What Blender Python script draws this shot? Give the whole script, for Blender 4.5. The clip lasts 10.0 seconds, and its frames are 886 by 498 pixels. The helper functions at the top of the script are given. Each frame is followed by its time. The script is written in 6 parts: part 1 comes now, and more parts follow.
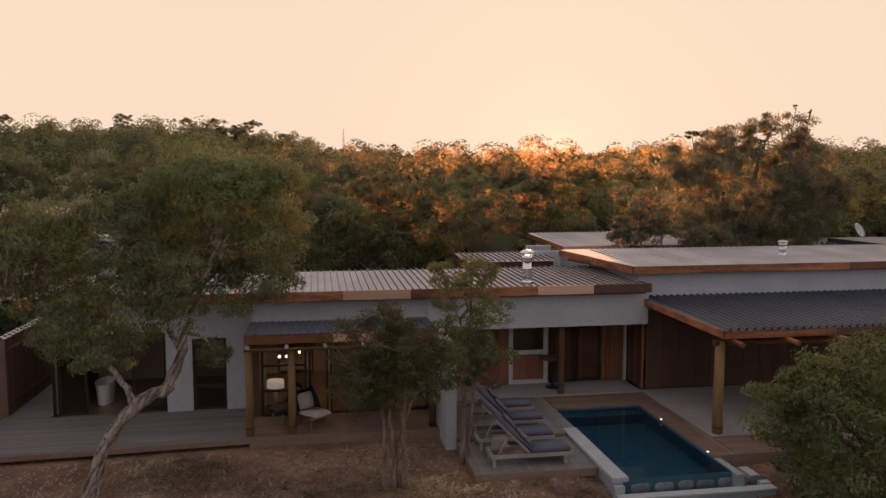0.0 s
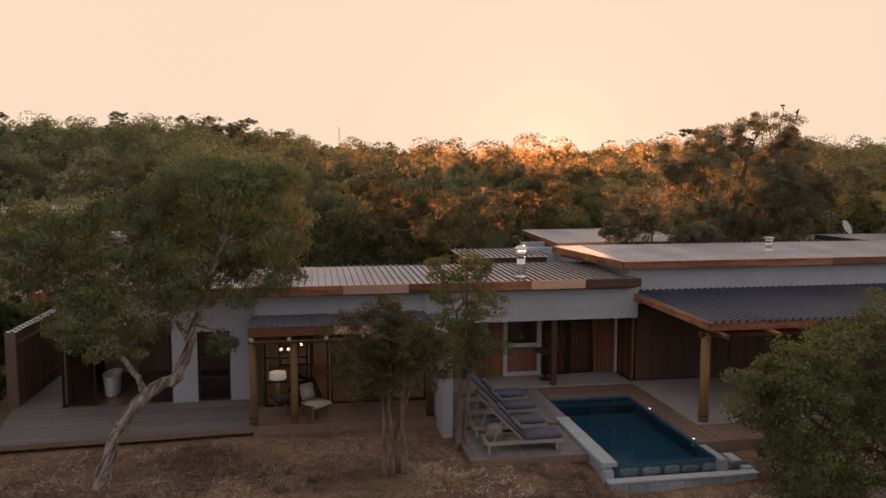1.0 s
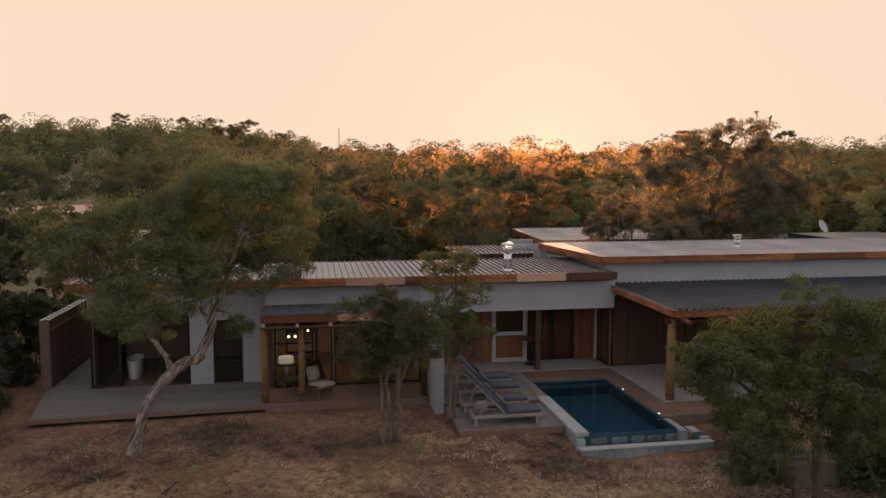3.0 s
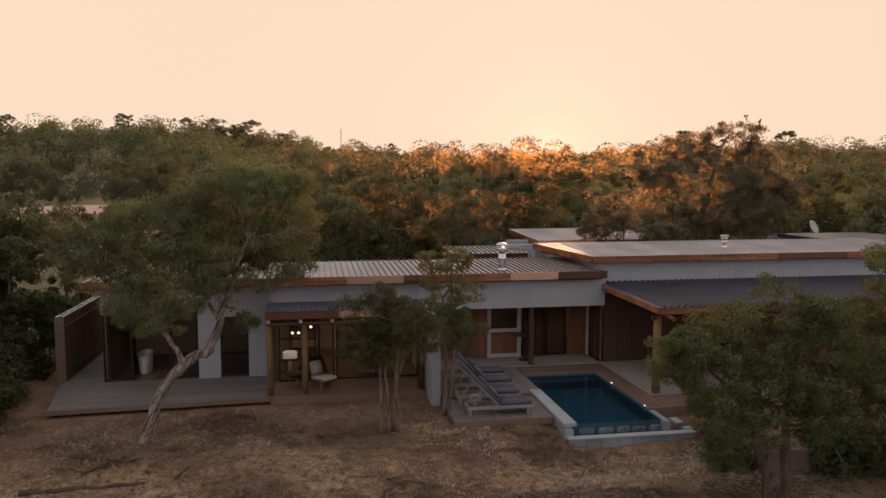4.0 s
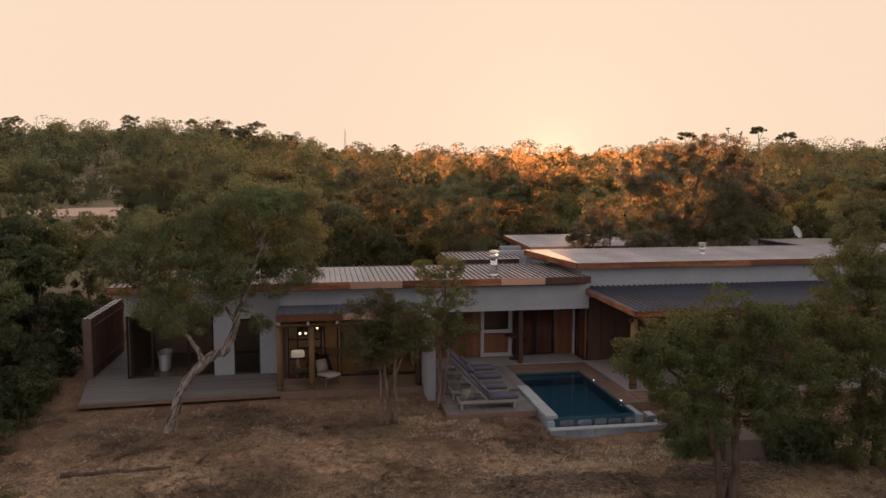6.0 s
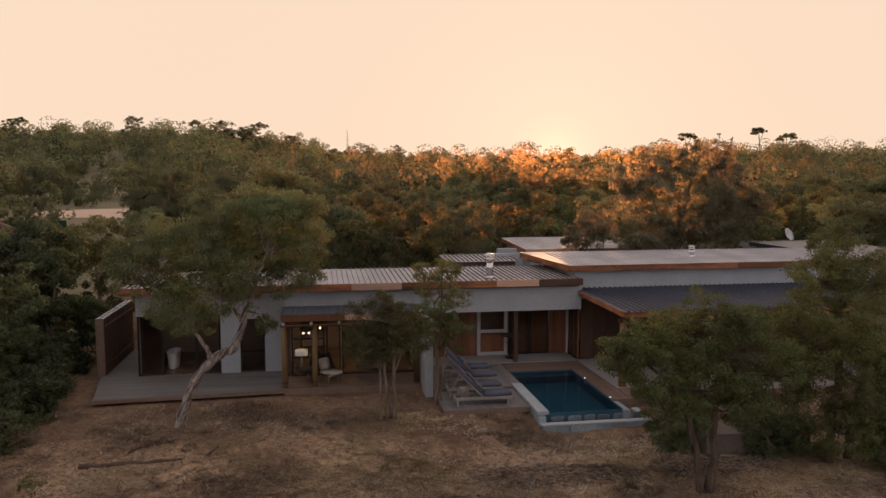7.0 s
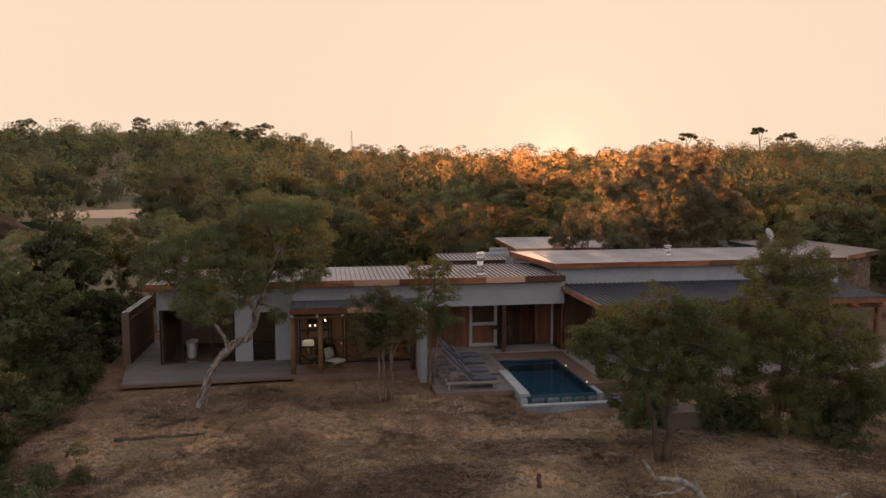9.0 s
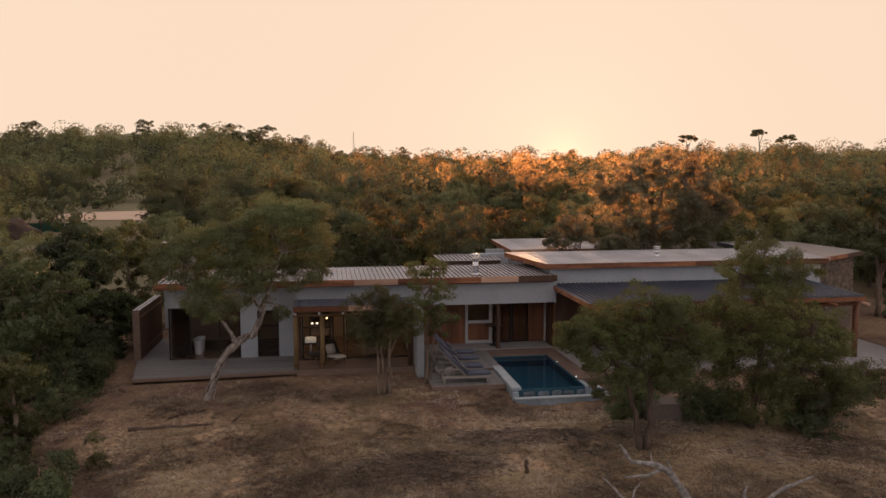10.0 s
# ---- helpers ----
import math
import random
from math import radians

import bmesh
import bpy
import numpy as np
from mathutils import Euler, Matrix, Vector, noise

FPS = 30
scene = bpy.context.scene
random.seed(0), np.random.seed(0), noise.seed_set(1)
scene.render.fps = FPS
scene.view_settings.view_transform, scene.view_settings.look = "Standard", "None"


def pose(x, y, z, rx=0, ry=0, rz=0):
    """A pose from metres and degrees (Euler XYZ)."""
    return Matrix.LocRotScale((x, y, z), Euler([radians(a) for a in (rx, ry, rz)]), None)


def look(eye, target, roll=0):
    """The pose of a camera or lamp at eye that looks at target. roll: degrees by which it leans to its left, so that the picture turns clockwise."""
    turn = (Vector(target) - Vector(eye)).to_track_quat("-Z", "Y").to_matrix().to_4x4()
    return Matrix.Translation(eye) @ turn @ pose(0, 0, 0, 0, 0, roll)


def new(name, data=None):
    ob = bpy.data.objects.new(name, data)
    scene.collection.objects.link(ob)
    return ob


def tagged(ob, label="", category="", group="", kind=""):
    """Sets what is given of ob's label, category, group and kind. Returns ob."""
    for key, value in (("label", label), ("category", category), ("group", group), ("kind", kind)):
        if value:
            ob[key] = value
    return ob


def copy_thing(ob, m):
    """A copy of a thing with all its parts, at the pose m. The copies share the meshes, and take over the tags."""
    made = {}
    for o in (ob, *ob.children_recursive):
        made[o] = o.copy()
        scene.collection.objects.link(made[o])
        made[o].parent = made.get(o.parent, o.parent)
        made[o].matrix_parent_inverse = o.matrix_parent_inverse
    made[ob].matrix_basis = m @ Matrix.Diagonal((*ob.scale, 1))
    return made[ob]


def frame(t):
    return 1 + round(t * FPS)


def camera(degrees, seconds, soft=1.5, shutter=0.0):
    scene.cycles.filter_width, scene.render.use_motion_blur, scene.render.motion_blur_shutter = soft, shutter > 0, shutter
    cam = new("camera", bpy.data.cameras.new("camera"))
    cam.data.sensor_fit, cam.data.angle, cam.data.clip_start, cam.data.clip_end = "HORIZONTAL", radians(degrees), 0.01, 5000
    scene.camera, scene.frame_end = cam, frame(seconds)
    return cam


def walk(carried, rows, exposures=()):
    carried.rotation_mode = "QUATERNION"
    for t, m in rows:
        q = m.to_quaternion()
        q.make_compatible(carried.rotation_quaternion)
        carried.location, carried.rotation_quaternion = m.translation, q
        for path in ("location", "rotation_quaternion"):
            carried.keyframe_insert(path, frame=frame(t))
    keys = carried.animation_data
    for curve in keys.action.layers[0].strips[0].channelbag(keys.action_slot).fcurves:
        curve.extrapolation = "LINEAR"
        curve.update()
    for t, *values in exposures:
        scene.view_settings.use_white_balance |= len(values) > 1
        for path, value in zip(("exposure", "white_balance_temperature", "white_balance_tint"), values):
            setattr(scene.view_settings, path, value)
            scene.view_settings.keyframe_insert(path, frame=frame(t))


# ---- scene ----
cam = camera(60.4, 10.0)
PATH = [
    (0, (-0.699, -0.246, 6.592), (-0.335, 1.954, 6.393), 0.0),
    (0.5, (-0.763, -0.539, 6.593), (-0.392, 1.661, 6.391), -0.0),
    (1, (-0.855, -0.995, 6.610), (-0.478, 1.204, 6.404), -0.0),
    (1.5, (-0.911, -1.541, 6.620), (-0.534, 0.656, 6.415), -0.0),
    (2, (-0.950, -2.112, 6.629), (-0.573, 0.086, 6.424), -0.0),
    (2.5, (-1.009, -2.710, 6.635), (-0.629, -0.512, 6.432), -0.0),
    (4, (-1.055, -4.435, 6.767), (-0.683, -2.237, 6.563), 0.0),
    (4.5, (-1.070, -4.982, 6.872), (-0.700, -2.782, 6.666), 0.0),
    (5, (-1.046, -5.510, 6.987), (-0.683, -3.310, 6.779), 0.0),
    (5.5, (-1.088, -6.089, 7.132), (-0.726, -3.889, 6.926), 0.0),
    (7, (-1.132, -7.839, 7.503), (-0.778, -5.637, 7.297), -0.0),
    (7.5, (-1.126, -8.525, 7.598), (-0.775, -6.322, 7.389), -0.0),
    (8, (-1.154, -9.243, 7.683), (-0.804, -7.041, 7.472), -0.0),
    (8.5, (-1.160, -9.979, 7.736), (-0.815, -7.776, 7.526), -0.1),
    (9, (-1.144, -10.720, 7.786), (-0.803, -8.515, 7.577), -0.1),
    (9.5, (-1.166, -11.432, 7.864), (-0.827, -9.227, 7.655), -0.1),
    (10, (-1.128, -12.188, 7.906), (-0.793, -9.983, 7.701), -0.1),
]
walk(cam, [(t, look(eye, target, roll)) for t, eye, target, roll in PATH])

# ---- world and sun ----
SUN_AZ, SUN_EL = radians(17.5), radians(5.5)          # clockwise from +y
SUN = Vector((math.sin(SUN_AZ) * math.cos(SUN_EL), math.cos(SUN_AZ) * math.cos(SUN_EL), math.sin(SUN_EL)))
world = bpy.data.worlds.new("evening_sky")
scene.world = world
world.use_nodes = True
wt = world.node_tree
wt.nodes.clear()
w_out = wt.nodes.new("ShaderNodeOutputWorld")
w_add = wt.nodes.new("ShaderNodeAddShader")
w_sky = wt.nodes.new("ShaderNodeTexSky")
w_sky.sky_type, w_sky.sun_disc = "NISHITA", False
w_sky.sun_elevation, w_sky.sun_rotation = SUN_EL, SUN_AZ
w_sky.dust_density, w_sky.altitude = 3.0, 300
w_bg1 = wt.nodes.new("ShaderNodeBackground")
w_bg1.inputs["Strength"].default_value = 0.0015
wt.links.new(w_sky.outputs[0], w_bg1.inputs["Color"])
w_co = wt.nodes.new("ShaderNodeTexCoord")
w_dot = wt.nodes.new("ShaderNodeVectorMath")
w_dot.operation = "DOT_PRODUCT"
w_dot.inputs[1].default_value = (math.sin(SUN_AZ), math.cos(SUN_AZ), 0.0)
wt.links.new(w_co.outputs["Generated"], w_dot.inputs[0])
w_map = wt.nodes.new("ShaderNodeMapRange")
w_map.inputs["From Min"].default_value, w_map.inputs["From Max"].default_value = -1.0, 1.0
wt.links.new(w_dot.outputs["Value"], w_map.inputs["Value"])
w_ramp = wt.nodes.new("ShaderNodeValToRGB")
w_ramp.color_ramp.interpolation = "EASE"
els = w_ramp.color_ramp.elements
els[0].position, els[0].color = 0.0, (0.68, 0.63, 0.65, 1)
els[1].position, els[1].color = 1.0, (0.975, 0.735, 0.56, 1)
for pos, col in ((0.45, (0.84, 0.655, 0.565, 1)), (0.72, (0.95, 0.735, 0.575, 1)), (0.85, (1.0, 0.76, 0.575, 1))):
    e = els.new(pos)
    e.color = col
wt.links.new(w_map.outputs[0], w_ramp.inputs[0])
# the warm band along the horizon gives way to a dimmer, cooler zenith
w_sep = wt.nodes.new("ShaderNodeSeparateXYZ")
wt.links.new(w_co.outputs["Generated"], w_sep.inputs[0])
w_high = wt.nodes.new("ShaderNodeMapRange")
w_high.interpolation_type = "SMOOTHSTEP"
w_high.inputs["From Min"].default_value, w_high.inputs["From Max"].default_value = 0.22, 0.8
wt.links.new(w_sep.outputs["Z"], w_high.inputs["Value"])
w_mix = wt.nodes.new("ShaderNodeMix")
w_mix.data_type = "RGBA"
w_mix.inputs["B"].default_value = (0.64, 0.545, 0.54, 1)
wt.links.new(w_high.outputs[0], w_mix.inputs["Factor"])
wt.links.new(w_ramp.outputs[0], w_mix.inputs["A"])
# brightening round the low sun
w_glow = w_mix.outputs["Result"]
w_sun = wt.nodes.new("ShaderNodeVectorMath")
w_sun.operation = "DOT_PRODUCT"
w_sun.inputs[1].default_value = (math.sin(SUN_AZ), math.cos(SUN_AZ), 0.02)
wt.links.new(w_co.outputs["Generated"], w_sun.inputs[0])
for power, tone in ((120, (0.04, 0.03, 0.02)), (1400, (0.35, 0.14, 0.05))):
    w_pow = wt.nodes.new("ShaderNodeMath")
    w_pow.operation, w_pow.use_clamp = "POWER", True
    w_pow.inputs[1].default_value = power
    wt.links.new(w_sun.outputs["Value"], w_pow.inputs[0])
    w_tone = wt.nodes.new("ShaderNodeVectorMath")
    w_tone.operation = "MULTIPLY_ADD"
    w_tone.inputs[1].default_value = tone
    wt.links.new(w_pow.outputs[0], w_tone.inputs[0])
    wt.links.new(w_glow, w_tone.inputs[2])
    w_glow = w_tone.outputs[0]
w_bg2 = wt.nodes.new("ShaderNodeBackground")
w_bg2.inputs["Strength"].default_value = 0.97
wt.links.new(w_glow, w_bg2.inputs["Color"])
wt.links.new(w_bg1.outputs[0], w_add.inputs[0])
wt.links.new(w_bg2.outputs[0], w_add.inputs[1])
wt.links.new(w_add.outputs[0], w_out.inputs["Surface"])

lamp = bpy.data.lights.new("sun", "SUN")
lamp.energy, lamp.angle, lamp.color = 5.0, radians(8.0), (1.0, 0.47, 0.2)
sun = new("sun", lamp)
sun.matrix_world = look(SUN * 100, (0, 0, 0))
scene.view_settings.exposure = 0.0


# ---- materials ----
def material(name, col_a, col_b, scale=4.0, rough=0.8, metal=0.0, bump=0.15, bump_scale=None, stretch=(1, 1, 1),
             per_object=0.0, fine=0.5, spec=0.4, hard=0.16):
    """Two tones mixed by coarse and fine noise, with relief; per_object varies the value from piece to piece."""
    m = bpy.data.materials.new(name)
    m.use_nodes = True
    t = m.node_tree
    bsdf = t.nodes["Principled BSDF"]
    mp = t.nodes.new("ShaderNodeMapping")
    mp.inputs["Scale"].default_value = stretch
    geo = t.nodes.new("ShaderNodeNewGeometry")
    t.links.new(geo.outputs["Position"], mp.inputs["Vector"])
    n1 = t.nodes.new("ShaderNodeTexNoise")
    n1.inputs["Scale"].default_value, n1.inputs["Detail"].default_value = scale, 6
    n2 = t.nodes.new("ShaderNodeTexNoise")
    n2.inputs["Scale"].default_value, n2.inputs["Detail"].default_value = scale * 9, 4
    for n in (n1, n2):
        t.links.new(mp.outputs[0], n.inputs["Vector"])
    mixn = t.nodes.new("ShaderNodeMix")
    mixn.inputs["Factor"].default_value = fine
    t.links.new(n1.outputs["Fac"], mixn.inputs["A"])
    t.links.new(n2.outputs["Fac"], mixn.inputs["B"])
    rng = t.nodes.new("ShaderNodeMapRange")
    rng.inputs["From Min"].default_value, rng.inputs["From Max"].default_value = 0.5 - hard, 0.5 + hard
    t.links.new(mixn.outputs["Result"], rng.inputs["Value"])
    mix = t.nodes.new("ShaderNodeMix")
    mix.data_type = "RGBA"
    mix.inputs["A"].default_value, mix.inputs["B"].default_value = (*col_a, 1), (*col_b, 1)
    t.links.new(rng.outputs[0], mix.inputs["Factor"])
    out = mix.outputs["Result"]
    if per_object:
        info = t.nodes.new("ShaderNodeObjectInfo")
        r2 = t.nodes.new("ShaderNodeMapRange")
        r2.inputs["To Min"].default_value, r2.inputs["To Max"].default_value = 1 - per_object, 1 + per_object
        t.links.new(info.outputs["Random"], r2.inputs["Value"])
        hsv = t.nodes.new("ShaderNodeHueSaturation")
        t.links.new(r2.outputs[0], hsv.inputs["Value"])
        t.links.new(out, hsv.inputs["Color"])
        out = hsv.outputs[0]
    t.links.new(out, bsdf.inputs["Base Color"])
    bsdf.inputs["Metallic"].default_value = metal
    bsdf.inputs["Specular IOR Level"].default_value = spec
    rr = t.nodes.new("ShaderNodeMapRange")
    rr.inputs["To Min"].default_value, rr.inputs["To Max"].default_value = max(rough - 0.1, 0.03), min(rough + 0.1, 1)
    t.links.new(n2.outputs["Fac"], rr.inputs["Value"])
    t.links.new(rr.outputs[0], bsdf.inputs["Roughness"])
    if bump:
        bp = t.nodes.new("ShaderNodeBump")
        bp.inputs["Strength"].default_value, bp.inputs["Distance"].default_value = bump, 0.02
        t.links.new(n2.outputs["Fac"], bp.inputs["Height"])
        t.links.new(bp.outputs[0], bsdf.inputs["Normal"])
    return m


def foliage(name, col_a, col_b, per_object=0.2, glow=0.45, through_light=0.0, gaps=0.0):
    """Leaves: matt, part of the light passes through, some of it nearly straight on; tone varies leaf by leaf and tree by tree."""
    m = bpy.data.materials.new(name)
    m.use_nodes = True
    t = m.node_tree
    t.nodes.clear()
    geo = t.nodes.new("ShaderNodeNewGeometry")
    mix = t.nodes.new("ShaderNodeMix")
    mix.data_type = "RGBA"
    mix.inputs["A"].default_value, mix.inputs["B"].default_value = (*col_a, 1), (*col_b, 1)
    t.links.new(geo.outputs["Random Per Island"], mix.inputs["Factor"])
    info = t.nodes.new("ShaderNodeObjectInfo")
    r2 = t.nodes.new("ShaderNodeMapRange")
    r2.inputs["To Min"].default_value, r2.inputs["To Max"].default_value = 1 - per_object, 1 + per_object
    t.links.new(info.outputs["Random"], r2.inputs["Value"])
    big = t.nodes.new("ShaderNodeTexNoise")
    big.inputs["Scale"].default_value = 0.35
    t.links.new(geo.outputs["Position"], big.inputs["Vector"])
    r3 = t.nodes.new("ShaderNodeMapRange")
    r3.inputs["From Min"].default_value, r3.inputs["From Max"].default_value = 0.3, 0.7
    r3.inputs["To Min"].default_value, r3.inputs["To Max"].default_value = 0.55, 1.5
    t.links.new(big.outputs["Fac"], r3.inputs["Value"])
    wide = t.nodes.new("ShaderNodeTexNoise")
    wide.inputs["Scale"].default_value = 0.07
    t.links.new(geo.outputs["Position"], wide.inputs["Vector"])
    r4 = t.nodes.new("ShaderNodeMapRange")
    r4.inputs["From Min"].default_value, r4.inputs["From Max"].default_value = 0.35, 0.65
    r4.inputs["To Min"].default_value, r4.inputs["To Max"].default_value = 0.72, 1.3
    t.links.new(wide.outputs["Fac"], r4.inputs["Value"])
    pre, mul = t.nodes.new("ShaderNodeMath"), t.nodes.new("ShaderNodeMath")
    pre.operation = mul.operation = "MULTIPLY"
    t.links.new(r2.outputs[0], pre.inputs[0])
    t.links.new(r4.outputs[0], pre.inputs[1])
    t.links.new(pre.outputs[0], mul.inputs[0])
    t.links.new(r3.outputs[0], mul.inputs[1])
    hsv = t.nodes.new("ShaderNodeHueSaturation")
    t.links.new(mul.outputs[0], hsv.inputs["Value"])
    t.links.new(mix.outputs["Result"], hsv.inputs["Color"])
    dif = t.nodes.new("ShaderNodeBsdfDiffuse")
    tra = t.nodes.new("ShaderNodeBsdfTranslucent")
    glo = t.nodes.new("ShaderNodeBsdfGlossy")
    glo.inputs["Roughness"].default_value = 0.45
    ms, ms2 = t.nodes.new("ShaderNodeMixShader"), t.nodes.new("ShaderNodeMixShader")
    ms.inputs[0].default_value, ms2.inputs[0].default_value = glow, 0.04
    for n in (dif, tra):
        t.links.new(hsv.outputs[0], n.inputs["Color"])
    t.links.new(dif.outputs[0], ms.inputs[1])
    t.links.new(tra.outputs[0], ms.inputs[2])
    t.links.new(ms.outputs[0], ms2.inputs[1])
    t.links.new(glo.outputs[0], ms2.inputs[2])
    last_out = ms2.outputs[0]
    if through_light:
        fwd = t.nodes.new("ShaderNodeBsdfRefraction")
        fwd.inputs["IOR"].default_value, fwd.inputs["Roughness"].default_value = 1.22, 0.95
        fwd.inputs["Color"].default_value = (0.9, 0.5, 0.24, 1)
        ms3 = t.nodes.new("ShaderNodeMixShader")
        ms3.inputs[0].default_value = through_light
        t.links.new(last_out, ms3.inputs[1])
        t.links.new(fwd.outputs[0], ms3.inputs[2])
        last_out = ms3.outputs[0]
    if gaps:
        clear = t.nodes.new("ShaderNodeBsdfTransparent")
        ms4 = t.nodes.new("ShaderNodeMixShader")
        ms4.inputs[0].default_value = gaps
        t.links.new(last_out, ms4.inputs[1])
        t.links.new(clear.outputs[0], ms4.inputs[2])
        last_out = ms4.outputs[0]
    o = t.nodes.new("ShaderNodeOutputMaterial")
    t.links.new(last_out, o.inputs["Surface"])
    return m


def clear_glass(name, tint, gloss=0.04, wave=0.0):
    """A thin pane or a water surface: see-through with mirror gloss that grows at a glancing angle."""
    m = bpy.data.materials.new(name)
    m.use_nodes = True
    t = m.node_tree
    t.nodes.clear()
    tr = t.nodes.new("ShaderNodeBsdfTransparent")
    tr.inputs["Color"].default_value = (*tint, 1)
    gl = t.nodes.new("ShaderNodeBsdfGlossy")
    gl.inputs["Roughness"].default_value = gloss
    fr = t.nodes.new("ShaderNodeFresnel")
    fr.inputs["IOR"].default_value = 1.45 if not wave else 1.33
    ms = t.nodes.new("ShaderNodeMixShader")
    t.links.new(fr.outputs[0], ms.inputs[0])
    t.links.new(tr.outputs[0], ms.inputs[1])
    t.links.new(gl.outputs[0], ms.inputs[2])
    if wave:
        nz = t.nodes.new("ShaderNodeTexNoise")
        nz.inputs["Scale"].default_value = 2.2
        geo = t.nodes.new("ShaderNodeNewGeometry")
        t.links.new(geo.outputs["Position"], nz.inputs["Vector"])
        bp = t.nodes.new("ShaderNodeBump")
        bp.inputs["Strength"].default_value, bp.inputs["Distance"].default_value = wave, 0.05
        t.links.new(nz.outputs["Fac"], bp.inputs["Height"])
        t.links.new(bp.outputs[0], gl.inputs["Normal"])
        t.links.new(bp.outputs[0], fr.inputs["Normal"])
    o = t.nodes.new("ShaderNodeOutputMaterial")
    t.links.new(ms.outputs[0], o.inputs["Surface"])
    return m


def glowing(name, col, power):
    m = bpy.data.materials.new(name)
    m.use_nodes = True
    b = m.node_tree.nodes["Principled BSDF"]
    b.inputs["Base Color"].default_value = (*col, 1)
    b.inputs["Emission Color"].default_value = (*col, 1)
    b.inputs["Emission Strength"].default_value = power
    return m


PLASTER = material("painted_plaster", (0.355, 0.382, 0.415), (0.435, 0.465, 0.50), 1.2, 0.85, bump=0.1)
STONE_WALL = material("field_stone", (0.13, 0.1, 0.08), (0.26, 0.21, 0.17), 3, 0.9, bump=0.5, per_object=0.25)
MORTAR = material("mortar", (0.12, 0.095, 0.08), (0.18, 0.145, 0.125), 6, 0.95)
ROOF_METAL = material("zinc_roof_sheet", (0.42, 0.42, 0.44), (0.56, 0.56, 0.58), 0.8, 0.66, 0.45, 0.04, per_object=0.08, fine=0.3)
# dark metal for the rib sides: shade beside the ribs put into colour
RIB_SHADE = material("shaded_rib_metal", (0.10, 0.09, 0.085), (0.17, 0.155, 0.145), 3, 0.7, 0.2, 0.04)
ROOF_BLUE = material("grey_painted_sheet", (0.045, 0.055, 0.08), (0.075, 0.088, 0.12), 0.8, 0.42, 0.12, 0.04, per_object=0.08)
FASCIA = material("oiled_fascia_timber", (0.10, 0.036, 0.018), (0.33, 0.14, 0.066), 2.2, 0.5, stretch=(0.3, 0.6, 3), per_object=0.4, hard=0.1)
FASCIA_PALE = material("raw_fascia_timber", (0.42, 0.26, 0.18), (0.55, 0.36, 0.26), 1.5, 0.7, stretch=(0.25, 1, 3), per_object=0.15)
DARK_WOOD = material("dark_stained_timber", (0.055, 0.03, 0.02), (0.11, 0.058, 0.036), 2, 0.6, stretch=(2, 2, 0.3), per_object=0.25)
RED_WOOD = material("red_brown_timber", (0.15, 0.06, 0.03), (0.25, 0.105, 0.052), 2, 0.55, stretch=(2, 2, 0.3), per_object=0.25)
POLE = material("treated_pine_pole", (0.18, 0.115, 0.05), (0.275, 0.185, 0.085), 3, 0.75, stretch=(2, 2, 0.25), bump=0.3)
DECK = material("weathered_deck_board", (0.135, 0.131, 0.128), (0.205, 0.2, 0.195), 1.5, 0.7, stretch=(0.3, 3, 1), per_object=0.14)
DECK_BROWN = material("brown_deck_board", (0.14, 0.095, 0.072), (0.215, 0.15, 0.118), 1.5, 0.65, stretch=(0.5, 2, 1), per_object=0.16)
SCREED = material("pale_terrace_screed", (0.27, 0.262, 0.258), (0.35, 0.34, 0.332), 0.9, 0.6, bump=0.08)
FRAME_DARK = material("bronze_window_frame", (0.018, 0.013, 0.012), (0.03, 0.022, 0.02), 6, 0.4, 0.3, 0.03)
FRAME_PALE = material("pale_painted_frame", (0.46, 0.45, 0.46), (0.56, 0.55, 0.56), 5, 0.6, bump=0.05)
ROOM = material("room_plaster", (0.32, 0.25, 0.2), (0.4, 0.31, 0.25), 1, 0.9, bump=0.05)
ROOM_FLOOR = material("polished_screed_floor", (0.16, 0.11, 0.08), (0.24, 0.17, 0.12), 0.8, 0.16, bump=0.02, spec=0.5)
CURTAIN = material("linen_curtain", (0.5, 0.42, 0.34), (0.6, 0.5, 0.4), 6, 0.95, stretch=(4, 4, 0.2))
POOL_TILE = material("blue_pool_plaster", (0.026, 0.085, 0.125), (0.038, 0.11, 0.155), 1.2, 0.6, bump=0.05)
COPING = material("cement_coping", (0.3, 0.345, 0.375), (0.42, 0.465, 0.49), 1.5, 0.75, bump=0.15)
POOL_WALL = material("blue_grey_pool_wall", (0.22, 0.27, 0.31), (0.34, 0.39, 0.43), 1.4, 0.8, bump=0.3, per_object=0.12)
WET_ROCK = material("pale_wet_rock", (0.09, 0.12, 0.14), (0.22, 0.27, 0.31), 4, 0.5, bump=0.5, per_object=0.3)
LOUNGER_FRAME = material("grey_lounger_timber", (0.22, 0.2, 0.185), (0.34, 0.31, 0.285), 3, 0.7, stretch=(0.4, 3, 1), per_object=0.1)
CUSHION = material("blue_grey_canvas", (0.075, 0.085, 0.12), (0.11, 0.12, 0.165), 8, 0.95, bump=0.2)
CUSHION_DARK = material("patterned_canvas", (0.03, 0.03, 0.045), (0.28, 0.27, 0.28), 14, 0.95, bump=0.2, fine=0.2)
LINEN = material("cream_upholstery", (0.42, 0.38, 0.34), (0.52, 0.47, 0.42), 8, 0.95, bump=0.2)
WICKER = material("dark_woven_shell", (0.03, 0.025, 0.022), (0.07, 0.06, 0.05), 30, 0.8, bump=0.5)
